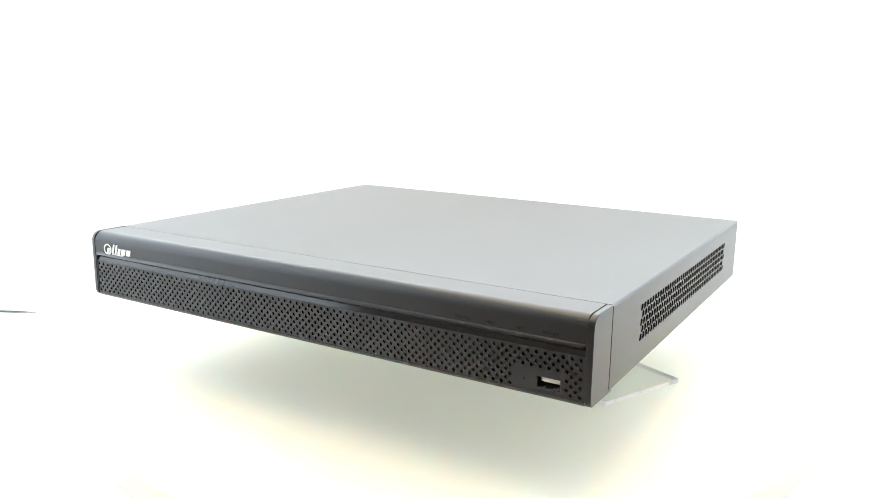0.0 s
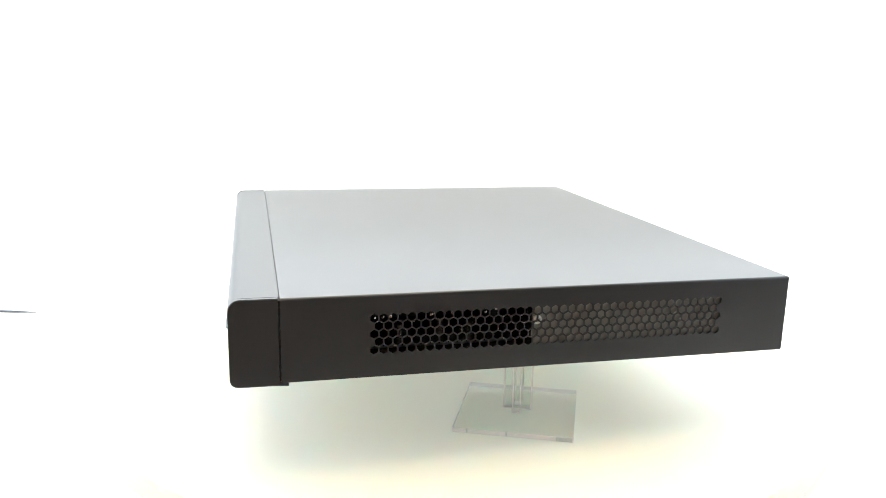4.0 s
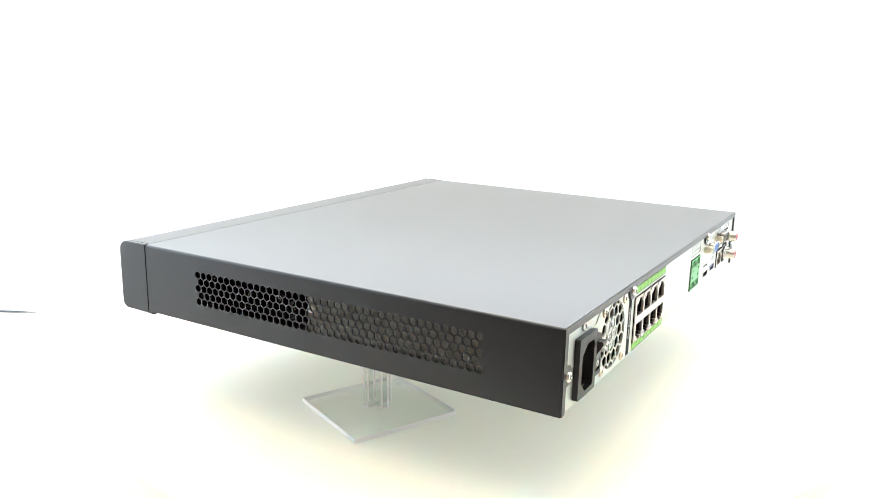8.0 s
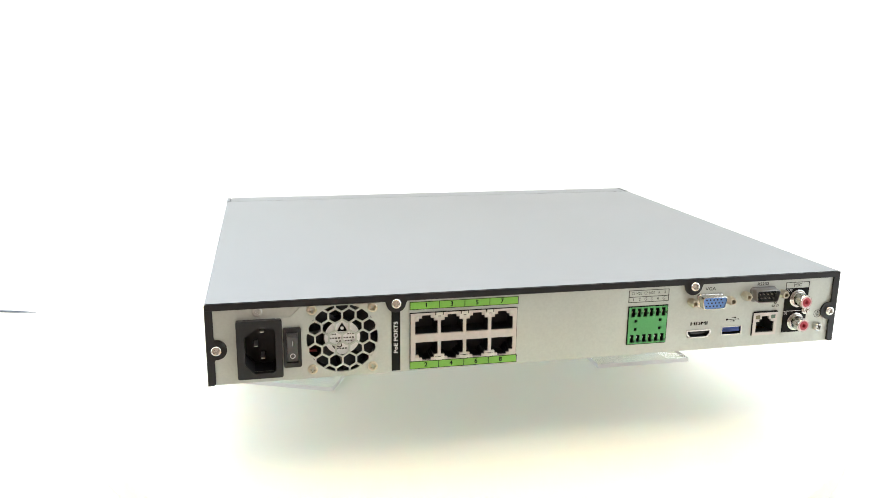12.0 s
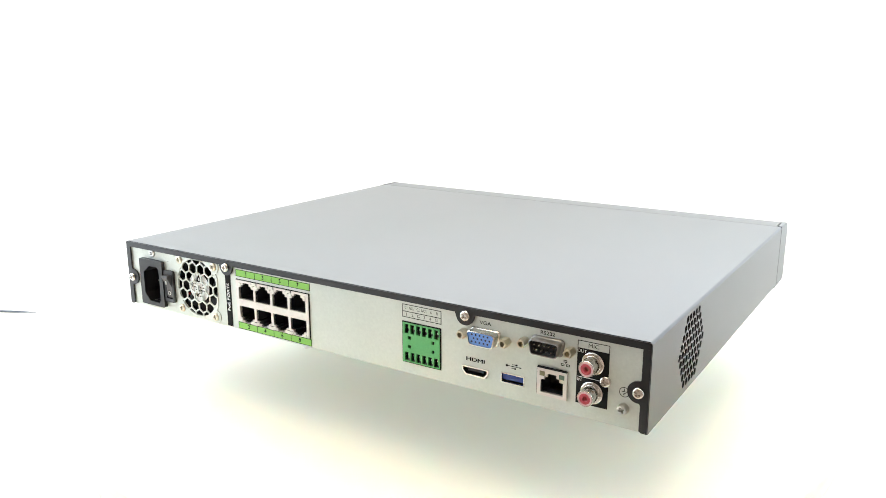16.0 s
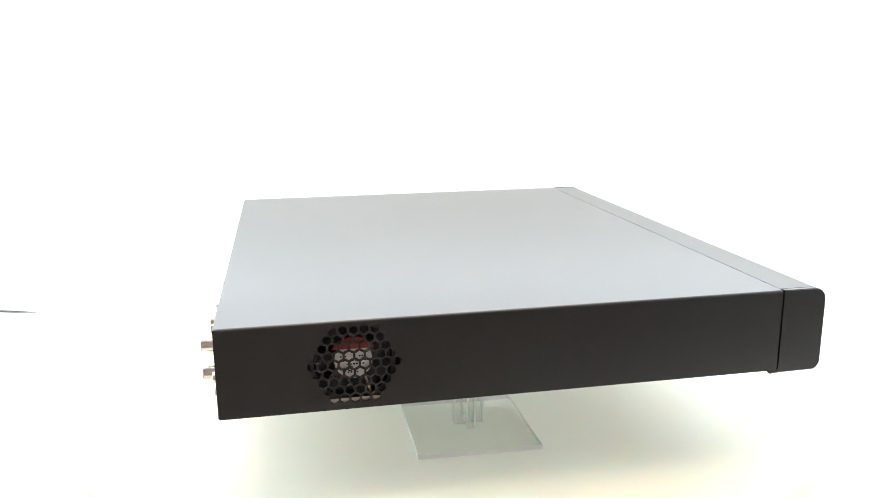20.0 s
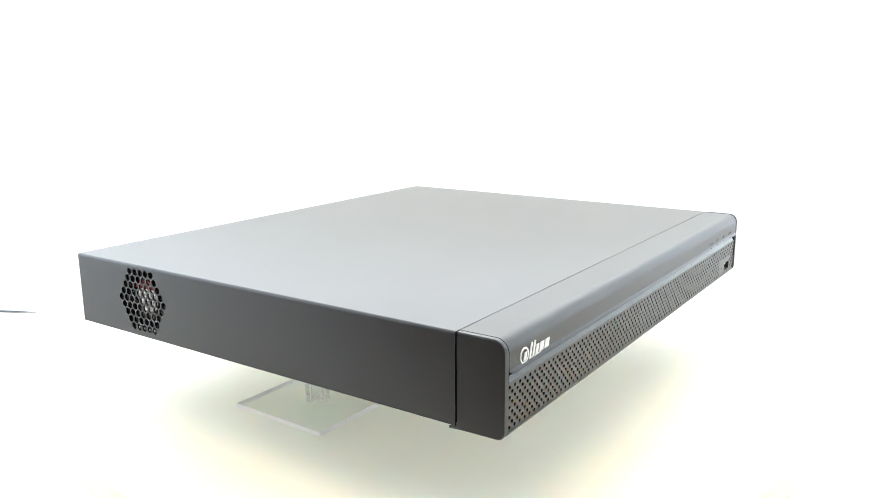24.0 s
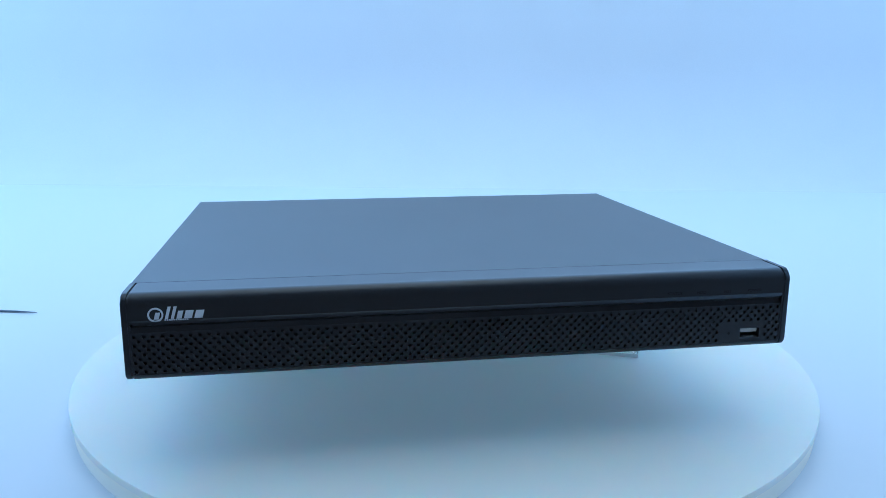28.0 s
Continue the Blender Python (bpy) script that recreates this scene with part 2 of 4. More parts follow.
def words(name, text, size, mat, parent, frame_m, u, v, w=0.12, turn=0.0, bold=0.0, stretch=1.0):
    """Printed lettering, centred at u, v on a face; size: the capitals' height in millimetres."""
    cu = bpy.data.curves.new(name, "FONT")
    cu.body, cu.size, cu.align_x, cu.align_y = text, size * 1.42, "CENTER", "CENTER"
    cu.offset, cu.resolution_u = bold, 3
    tmp = bpy.data.objects.new(name, cu)
    scene.collection.objects.link(tmp)
    me = bpy.data.meshes.new_from_object(tmp.evaluated_get(bpy.context.evaluated_depsgraph_get()))
    bpy.data.objects.remove(tmp)
    bpy.data.curves.remove(cu)
    me.transform(frame_m @ Matrix.Translation((u, v, w)) @ pose(0, 0, 0, 0, 0, turn) @ Matrix.Diagonal((stretch, 1, 1, 1)))
    me.materials.clear()
    me.materials.append(mat)
    ob = new(name, me)
    ob.parent = parent
    return ob


def empty(name, label, category, group="", kind=""):
    ob = new(name)
    ob.empty_display_size = 0.02
    return tagged(ob, label, category, group, kind)


# ---------------------------------------------------------------- the light tent and the table
def flat(name, bm, mat, label, category):
    return tagged(new(name, finish(name, bm, mat, None)), label, category, kind="structure")


def build_tent():
    T = -0.016
    bm = bmesh.new()
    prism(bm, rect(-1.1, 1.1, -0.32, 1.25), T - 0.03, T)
    flat("table", bm, TABLE, "white opal shooting table with an added glow, blown out", "table")
    # back of backlit white fabric with a swept foot; unseen sides with added glow
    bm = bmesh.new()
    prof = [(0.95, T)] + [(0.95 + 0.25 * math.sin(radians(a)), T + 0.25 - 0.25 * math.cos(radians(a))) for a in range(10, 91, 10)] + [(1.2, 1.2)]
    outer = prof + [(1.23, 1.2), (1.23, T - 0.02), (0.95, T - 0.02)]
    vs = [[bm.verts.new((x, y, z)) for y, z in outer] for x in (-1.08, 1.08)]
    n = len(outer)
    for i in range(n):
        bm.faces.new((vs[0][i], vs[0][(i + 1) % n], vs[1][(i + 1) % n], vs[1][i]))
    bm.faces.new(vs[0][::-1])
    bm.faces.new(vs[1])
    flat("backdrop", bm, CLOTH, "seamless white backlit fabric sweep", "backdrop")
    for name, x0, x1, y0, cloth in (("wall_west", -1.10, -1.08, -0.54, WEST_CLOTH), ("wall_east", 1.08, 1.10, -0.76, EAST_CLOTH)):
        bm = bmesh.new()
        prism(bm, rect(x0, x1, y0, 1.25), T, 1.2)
        flat(name, bm, cloth, "unseen white tent wall with its own added glow", "wall")
    bm = bmesh.new()
    prism(bm, rect(-1.12, 1.12, -1.25, 1.25), 1.2, 1.22)
    flat("ceiling", bm, PAPER, "white tent roof that holds the softbox", "ceiling")
    # large softbox that leans over the back of the tent
    bm = bmesh.new()
    prism(bm, rect(-0.95, 0.95, -0.36, 0.36), -0.03, 0.0)
    bm.transform(look((0, 0.98, 0.83), (0, 0.0, 0.12)) @ Matrix.Rotation(math.pi, 4, "Y"))
    tagged(new("back_softbox", finish("back_softbox", bm, LIGHT_PANEL, None)), "large glowing softbox panel over the back of the tent", "softbox")
    # the dim room on the camera's side
    for name, r, z0, z1 in (("wall_south", (-1.6, 1.6, -1.93, -1.9), -0.8, 1.6), ("wall_southwest", (-1.6, -1.57, -1.9, -0.54), -0.8, 1.6),
                            ("wall_southeast", (1.57, 1.6, -1.9, -0.76), -0.8, 1.6), ("wall_return_west", (-1.6, -1.1, -0.56, -0.54), -0.8, 1.6),
                            ("wall_return_east", (1.1, 1.6, -0.78, -0.76), -0.8, 1.6), ("floor", (-1.6, 1.6, -1.93, -0.30), -0.83, -0.8),
                            ("wall_apron", (-1.1, 1.1, -0.32, -0.30), -0.8, T - 0.031), ("wall_apron_west", (-1.12, -1.1, -0.56, -0.30), -0.8, T - 0.002),
                            ("wall_apron_east", (1.1, 1.12, -0.78, -0.30), -0.8, T - 0.002),
                            ("roof", (-1.6, 1.6, -1.93, -0.72), 1.6, 1.63)):
        bm = bmesh.new()
        prism(bm, rect(*r), z0, z1)
        flat(name, bm, ROOM, "dim room behind the open side of the tent", "wall")


def build_dark_line():
    """A thin round strip put in for a dark line on the table, ending beside the turntable."""
    bm = bmesh.new()
    rows = []
    for i in range(9):
        x = -0.5554 + (0.5554 - 0.3962) * i / 8
        r = 0.0011 if i < 8 else 0.0003
        rows.append([bm.verts.new((x, 0.1325 + r * math.cos(a) - 0.082 * (x + 0.3962), -0.0149 + r * math.sin(a))) for a in [k * math.pi / 4 for k in range(8)]])
    for a, b in zip(rows, rows[1:]):
        for k in range(8):
            bm.faces.new((a[k], a[(k + 1) % 8], b[(k + 1) % 8], b[k]))
    bm.faces.new(rows[0])
    bm.faces.new(rows[-1][::-1])
    tagged(new("cable", finish("cable", bm, DARK_LINE, None)), "thin dark grey strip put in for a dark line on the white table", "cable")


def build_turntable():
    root = empty("turntable", "round white motor turntable drum under the stands", "turntable")
    # the disc sits a little off the axis
    cx, cy = -6.4, 7.9
    bm = bmesh.new()
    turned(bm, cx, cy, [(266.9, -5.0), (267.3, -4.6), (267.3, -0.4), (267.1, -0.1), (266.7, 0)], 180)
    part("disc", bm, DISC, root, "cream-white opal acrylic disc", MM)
    bm = bmesh.new()
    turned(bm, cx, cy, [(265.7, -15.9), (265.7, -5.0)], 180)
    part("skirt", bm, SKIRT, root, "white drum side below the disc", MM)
    return root


# ---------------------------------------------------------------- the acrylic stands
def build_stand(height):
    root = empty("display_stand", "clear acrylic stand with a square foot under the recorder", "display stand", "stands under the recorder")
    bm = bmesh.new()
    box(bm, -36, 36, -36, 36, 0.05, 3.2, 0.35)
    plate = part("base_plate", bm, SHEET, root, "clear acrylic plate with polished edges", MM)
    # white strips paint the light gathered along the plate's rim
    for k in range(4):
        bm = bmesh.new()
        box(bm, -36.0, 36.0, 36.02, 36.3, 0.2, 3.0)
        part("edge_shine_strip", bm, EDGE, plate, "", MM @ pose(0, 0, 0, 0, 0, 90 * k))
    # two slabs that cross
    a, b = 9.0, 2.3
    bm = bmesh.new()
    prism(bm, [(a, -b), (a, b), (b, b), (b, a), (-b, a), (-b, b), (-a, b), (-a, -b), (-b, -b), (-b, -a), (b, -a), (b, -b)], 3.3, height - 3.2)
    post = part("post", bm, SHEET, root, "clear acrylic post of two crossed slabs", MM)
    # white corner strips and foot pads paint the shine of the post
    for k in range(4):
        for e in (-1, 1):
            bm = bmesh.new()
            box(bm, a - 0.75, a + 0.06, b * e - 0.38, b * e + 0.38, 3.35, height - 3.25)
            part("edge_shine_strip", bm, EDGE, post, "", MM @ pose(0, 0, 0, 0, 0, 90 * k))
        bm = bmesh.new()
        box(bm, b, a + 0.05, -b - 0.05, b + 0.05, 3.32, 4.0)
        part("foot_shine", bm, EDGE, post, "", MM @ pose(0, 0, 0, 0, 0, 90 * k))
    bm = bmesh.new()
    box(bm, -19, 19, -19, 19, height - 3.1, height - 0.1, 0.3)
    part("top_plate", bm, SHEET, root, "", MM)
    return root


# ---------------------------------------------------------------- the recorder
def screw_mesh(name, r, h, mat):
    """A pan-head screw with a cross recess, facing +z, in metres."""
    bm = bmesh.new()
    n = 24
    turned(bm, 0, 0, [(r * 1.0, min(0, h - 1.3)), (r, h * 0.4), (r * 0.93, h * 0.7), (r * 0.80, h * 0.93), (r * 0.66, h)], n)
    cross = bmesh.new()
    a, b, d = r * 0.17, r * 0.56, max(h * 0.7, 1.1)
    outline = [(a, a), (b, a), (b, -a), (a, -a), (a, -b), (-a, -b), (-a, -a), (-b, -a), (-b, a), (-a, a), (-a, b), (a, b)]
    top = [f for f in bm.faces if all(v.co.z > h - 1e-6 for v in f.verts)]
    ring = [v for v in bm.verts if v.co.z > h - 1e-6]
    ring.sort(key=lambda v: math.atan2(v.co.y, v.co.x))
    bmesh.ops.delete(bm, geom=top, context="FACES_ONLY")
    sheet(cross, [(v.co.x, v.co.y) for v in ring], [outline], h - 0.01, h)
    cup(cross, outline, h, h - d)
    me = bpy.data.meshes.new("tmp")
    cross.to_mesh(me)
    cross.free()
    bm.from_mesh(me)
    bpy.data.meshes.remove(me)
    return finish(name, bm, mat, MM)


def hex_mesh(name):
    """A jack-screw: hexagon body with a bore."""
    bm = bmesh.new()
    loft(bm, [(circle(0, 0, 2.55, 6), 0), (circle(0, 0, 2.55, 6), 4.6), (circle(0, 0, 2.2, 6), 5.4), (circle(0, 0, 1.4, 6), 5.4), (circle(0, 0, 1.35, 6), 1.0)])
    return finish(name, bm, BRASSY, MM)


def build_cover(rec):
    """Top and sides, one folded sheet with its vents."""
    r, n = 1.6, 6
    prof = [(-HALF, TOP - r)] + [(-HALF + r - r * math.cos(radians(90 * i / n)), TOP - r + r * math.sin(radians(90 * i / n))) for i in range(1, n + 1)]
    prof += [(-x, z) for x, z in reversed(prof)]
    inner = [(x * (HALF - 1.0) / HALF, z - 1.0 if z > TOP - 0.5 else z) for x, z in prof]
    bm = bmesh.new()
    m = axes((1, 0, 0), (0, 0, 1), (0, 1, 0), (0, 0, 0))
    loft(bm, [(prof + inner[::-1], SEAM_Y + 0.4), (prof + inner[::-1], BACK_Y + 0.6)])
    cover = part("cover", bm, PAINT, rec, "charcoal powder-coated steel cover", m)
    # right side: a long band of hexagon holes
    holes = []
    for k in range(5):
        z = 15.0 + 4.36 * k
        for i in range(41 if k % 2 == 0 else 40):
            holes.append(hexagon(-87.9 + 5.03 * (i + (0.5 if k % 2 else 0)), z, 2.42))
    bm = bmesh.new()
    sheet(bm, rect(SEAM_Y + 0.4, BACK_Y + 0.6, 0.0, TOP - r), holes, -1.0, 0.0)
    part("side_panel", bm, PAINT, cover, "charcoal steel side with a long honeycomb vent", RIGHT)
    # left side: a hexagon of holes before a fan
    holes = []
    for k in range(9):
        cnt = 9 - abs(k - 4)
        for i in range(cnt):
            holes.append(hexagon(-93.7 + 5.15 * (i - (cnt - 1) / 2), 23.0 + 4.38 * (k - 4), 2.35))
    bm = bmesh.new()
    sheet(bm, rect(-BACK_Y - 0.6, -SEAM_Y - 0.4, 0.0, TOP - r), holes, -1.0, 0.0)
    part("side_panel", bm, PAINT, cover, "charcoal steel side with a six-sided honeycomb fan grille", LEFT)
    # black lip folded over the rear, with round ears for the screws
    def ear(cx, cz, r0, toward):
        pts = []
        for i in range(13):
            a = toward + radians(-100 + 200 * i / 12)
            pts.append((cx + r0 * math.cos(a), cz + r0 * math.sin(a)))
        return pts
    bm = bmesh.new()
    z0 = 41.4
    top = [(-HALF + 0.3, TOP - 0.4), (HALF - 0.3, TOP - 0.4), (HALF - 0.3, z0)]
    low = [(95.0, z0)] + [(89 + 5.4 * math.cos(radians(a)), 40.4 + 5.4 * math.sin(radians(a))) for a in range(-8, -173, -12)] + [(83.0, z0)]
    low2 = [(-81.8, z0)] + [(-87.8 + 5.4 * math.cos(radians(a)), 40.4 + 5.4 * math.sin(radians(a))) for a in range(-8, -173, -12)] + [(-93.8, z0)]
    prism(bm, (top + low + low2 + [(-HALF + 0.3, z0)])[::-1], 0.0, 1.2)
    part("rear_lip", bm, PAINT, cover, "", REAR)
    for s in (-1, 1):
        bm = bmesh.new()
        pts = [(HALF - 0.3, 0.3), (HALF - 0.3, z0 - 0.05), (183.4, z0 - 0.05), (183.4, 26.4)]
        pts += [(182.3 + 5.4 * math.cos(radians(a)), 20.0 + 5.4 * math.sin(radians(a))) for a in range(84, 277, 12)] + [(183.4, 13.6), (183.4, 1.2), (184.4, 0.3)]
        prism(bm, [(s * u, v) for u, v in pts], 0.0, 1.2)
        part("rear_lip", bm, PAINT, cover, "", REAR)
    return cover


def build_inside(rec):
    bm = bmesh.new()
    box(bm, -HALF + 1.2, HALF - 1.2, SEAM_Y + 1, BACK_Y - 0.8, 0.2, 1.4)
    part("bottom_plate", bm, ZINC, rec, "galvanised steel base of the housing", UP)
    bm = bmesh.new()
    box(bm, 0.0, 122, 2.0, 42, -2.7, -1.9)
    bracket = part("inner_bracket", bm, BRACKET, rec, "steel bracket close behind the honeycomb vent", RIGHT)
    piece("screw", SCREW_FLAT, bracket, at(RIGHT, 3.0, 26.5, -1.9, 20))
    # glinting edge of a circuit board behind the open half of the vent
    bm = bmesh.new()
    box(bm, -95, -8, 12.0, 13.4, -60, -10)
    board = part("circuit_board", bm, BLACK, rec, "", RIGHT)
    bm = bmesh.new()
    for u, v, w in ((-87.0, 31.5, -6), (-82.0, 30.5, -9), (-78.0, 31.0, -8), (-56.0, 31.5, -7), (-53.5, 30.8, -10), (-39.5, 22.5, -5), (-24.0, 30.0, -12)):
        turned(bm, u, w, [(1.0, v - 1.0), (1.0, v), (0.4, v + 0.4)], 8)
    for u, v, w in ((-72.5, 31.8, -11), (-67.5, 30.6, -13), (-62.0, 31.6, -12), (-47.5, 31.4, -13), (-43.0, 30.4, -12), (-33.0, 31.2, -14), (-17.5, 30.8, -13), (-64.5, 26.6, -12), (-28.5, 26.2, -13)):
        turned(bm, u, w, [(0.8, v - 1.0), (0.8, v), (0.3, v + 0.3)], 8)
    for u, w in ((-70.0, -26), (-46.0, -30), (-30.0, -24)):
        turned(bm, u, w, [(2.4, 13.4), (2.4, 20.0), (1.9, 20.5)], 12)
    part("capacitor", bm, NICKEL, board, "bright cans on the board", axes((0, 1, 0), (1, 0, 0), (0, 0, 1), (HALF, 0, 0)))
    bm = bmesh.new()
    box(bm, -118, -70, 1.4, 5.1, -2.4, -1.6, 0.2)
    part("base_flange", bm, SCREW_METAL, rec, "bright upturned edge of the steel base", LEFT)
    # cooling fan behind the six-sided grille
    build_fan(rec, LEFT, -93.9, 23.6, 20.0, -4.0, 9.8, True)


def build_fan(rec, m, u, v, r, w, hub_r, red_top):
    """A small axial fan: square frame, hub with a sticker, seven blades."""
    bm = bmesh.new()
    sheet(bm, rect(u - r - 1, u + r + 1, v - r - 1, v + r + 1, 2.5), [circle(u, v, r - 0.6, 40)], w - 10, w)
    fan = part("fan", bm, GREY if red_top else BLACK, rec, "small black cooling fan behind the grille", m)
    bm = bmesh.new()
    turned(bm, u, v, [(hub_r, w - 9), (hub_r, w - 0.9), (hub_r - 0.5, w - 0.6)], 36)
    hub = part("hub", bm, BLACK, fan, "", m)
    for k in range(7):
        bm = bmesh.new()
        a0 = 2 * math.pi * k / 7
        vs = []
        for i in range(5):
            f = i / 4
            rr0, rr1 = hub_r, r - 1.2
            a = a0 + 0.75 * f
            ww = w - 2.0 - 5.5 * f
            vs.append([bm.verts.new((u + rr * math.cos(a + 0.25 * (rr - rr0) / (rr1 - rr0)), v + rr * math.sin(a + 0.25 * (rr - rr0) / (rr1 - rr0)), ww)) for rr in (rr0, rr1)])
        for a, b in zip(vs, vs[1:]):
            bm.faces.new((a[0], a[1], b[1], b[0]))
        bmesh.ops.solidify(bm, geom=bm.faces[:], thickness=0.7)
        part("blade", bm, SLATE if red_top else GREY, fan, "", m)
    bm = bmesh.new()
    turned(bm, u, v, [(hub_r - 0.4, w - 0.7), (hub_r - 0.4, w - 0.45)], 36)
    part("sticker", bm, LABEL, fan, "round white paper sticker with unreadable print", m)
    bm = bmesh.new()
    # rows of small print, a bold mark low down
    for vv, a0, a1, n in ((1.6, -6.4, -3.0, 3), (1.6, 2.8, 6.6, 3), (-0.6, -6.8, 6.8, 9), (-2.4, -3.4, 6.0, 6), (-6.6, -3.0, 2.8, 4)):
        step = (a1 - a0) / n
        for i in range(n):
            box(bm, u + a0 + step * i, u + a0 + step * (i + 0.62), v + vv, v + vv + 0.75, w - 0.44, w - 0.40)
    prism(bm, [(u - 5.6, v - 4.6), (u - 4.6, v - 3.4), (u - 3.4, v - 5.6), (u - 4.2, v - 6.2)], w - 0.44, w - 0.40)
    tube(bm, u - 1.6, v - 4.2, 0.9, 1.5, w - 0.44, w - 0.40, 16)
    part("print", bm, BLACK_INK, fan, "", m)
    if red_top:
        bm = bmesh.new()
        pts = [(u + (hub_r + 2.4) * math.cos(radians(a)), v + (hub_r + 2.4) * math.sin(radians(a))) for a in range(30, 151, 8)]
        prism(bm, pts, w - 0.4, w + 0.4)
        part("band", bm, MAROON, fan, "dark red strip across the fan", m)
        bm = bmesh.new()
        for i in range(8):
            f = i / 7
            box(bm, u + 5.1 + 2.2 * f, u + 5.9 + 2.2 * f, v - 8.6 - 8 * f, v - 7 - 8 * f, w + 0.2 + 0.1 * i, w + 1.2 + 0.1 * i)
        part("lead", bm, BRASSY, fan, "", m)
    return fan


def port_outline(cu, cv, flip):
    """A modular jack's opening with its stepped latch notch."""
    pts = [(-6.3, -5.4), (6.3, -5.4), (6.3, 2.2), (4.3, 2.2), (4.3, 3.8), (2.6, 3.8), (2.6, 5.4), (-2.6, 5.4), (-2.6, 3.8), (-4.3, 3.8), (-4.3, 2.2), (-6.3, 2.2)]
    return [(cu + a, cv + (b if not flip else -b)) for a, b in (pts if not flip else pts[::-1])]


def dshape(cu, cv, a, b, h, r=1.6):
    """The outline of a D connector: a and b its half widths above and below."""
    pts = []
    for (x, y), (nx0, nx1) in (((b, -h), (-90, -10)), ((a, h), (-10, 90)), ((-a, h), (90, 190)), ((-b, -h), (190, 270))):
        sx, sy = math.copysign(1, x), math.copysign(1, y)
        for i in range(5):
            t = radians(nx0 + (nx1 - nx0) * i / 4)
            pts.append((cu + x - sx * r + r * math.cos(t), cv + y - sy * r + r * math.sin(t)))
    return pts


def build_rear(rec):
    fu, fv, fr = -116.9, 22.0, 19.2
    ports = [(-71.0 + 14.4 * i, 26.9, False) for i in range(4)] + [(-70.8 + 14.4 * i, 11.5, True) for i in range(4)]
    holes = [circle(fu, fv, fr, 48), rect(-80.0, -19.1, 6.1, 33.7), rect(-170.7, -150.3, 6.0, 33.0), rect(-146.9, -140.3, 10, 28),
             rect(49.0, 73.4, 6.8, 29.6), rect(131.2, 146.2, 8.0, 20.6), rect(110.3, 123.5, 8.5, 13.8), rect(87.8, 102.2, 8.0, 12.5)]
    bm = bmesh.new()
    sheet(bm, rect(-HALF + 0.9, HALF - 0.9, 0.2, TOP - 1.1), holes, -1.0, -0.05)
    panel = part("rear_panel", bm, STEEL, rec, "silver-grey painted steel rear panel with connectors", REAR)

    # faint raised plate that carries the fan and the mains socket
    bm = bmesh.new()
    # its right edge is scalloped round two screws
    def scallop(cu, cv, a0, a1):
        return [(cu + 4.6 * math.cos(radians(a)), cv + 4.6 * math.sin(radians(a))) for a in range(a0, a1 + 1, 12)]
    plate = [(-151.8, 1.6), (-102.3, 1.6)] + scallop(-100.7, 5.0, -60, 72) + [(-98.7, 11.0), (-97.7, 12.6), (-97.7, 31.4), (-98.5, 33.0)] + scallop(-100.5, 38.4, -72, 24) + [(-96.3, 40.9), (-138.7, 40.9), (-143.9, 35.8), (-151.8, 35.6)]
    sheet(bm, plate, [circle(fu, fv, fr - 0.05, 48), rect(-146.9, -140.3, 10, 28)], -0.04, 0.45)
    part("fan_plate", bm, STEEL, panel, "", REAR)

    # honeycomb finger guard of the fan
    bm = bmesh.new()
    p = 7.3
    R = p / math.sqrt(3)
    seen = set()
    for j in range(-5, 6):
        for i in range(-5, 6):
            cu, cv = p * (i + 0.5 + 0.5 * (j % 2)), 1.5 * R * j
            hx = circle(cu, cv, R, 6, math.pi / 6)
            for a, b in zip(hx, hx[1:] + hx[:1]):
                key = tuple(sorted(((round(a[0], 2), round(a[1], 2)), (round(b[0], 2), round(b[1], 2)))))
                if key in seen:
                    continue
                seen.add(key)
                ra, rb = math.hypot(*a), math.hypot(*b)
                if min(ra, rb) >= fr:
                    continue
                if ra > rb:
                    a, b, ra, rb = b, a, rb, ra
                if rb > fr:
                    lo, hi = 0.0, 1.0
                    for _ in range(20):
                        mid = (lo + hi) / 2
                        lo, hi = (mid, hi) if math.hypot(a[0] + (b[0] - a[0]) * mid, a[1] + (b[1] - a[1]) * mid) < fr else (lo, mid)
                    b = (a[0] + (b[0] - a[0]) * hi, a[1] + (b[1] - a[1]) * hi)
                d = Vector((b[0] - a[0], b[1] - a[1])).normalized()
                nx, ny = -d.y * 0.5, d.x * 0.5
                e = 0.2
                a2, b2 = (a[0] - d.x * e, a[1] - d.y * e), (b[0] + d.x * e, b[1] + d.y * e)
                prism(bm, [(fu + a2[0] - nx, fv + a2[1] - ny), (fu + b2[0] - nx, fv + b2[1] - ny), (fu + b2[0] + nx, fv + b2[1] + ny), (fu + a2[0] + nx, fv + a2[1] + ny)], -0.45 + 0.004 * (len(seen) % 7), 0.3 - 0.004 * (len(seen) % 7))
    part("fan_guard", bm, STEEL, panel, "honeycomb finger guard stamped from the steel", REAR)
    fan = build_fan(rec, REAR, fu, fv, 20.2, -0.62, 10.0, False)
    bm = bmesh.new()
    sheet(bm, [(fu - 2.9, fv + 3.6), (fu + 2.9, fv + 3.6), (fu, fv + 8.6)], [circle(fu, fv + 5.3, 0.95, 12)], -1.04, -0.98)
    part("warning_triangle", bm, BLACK_INK, fan, "", REAR)
    bm = bmesh.new()
    box(bm, fu - 17.5, fu - 13.5, fv - 9, fv - 7.6, -7.5, -6)
    part("lead", bm, MAROON, fan, "", REAR)
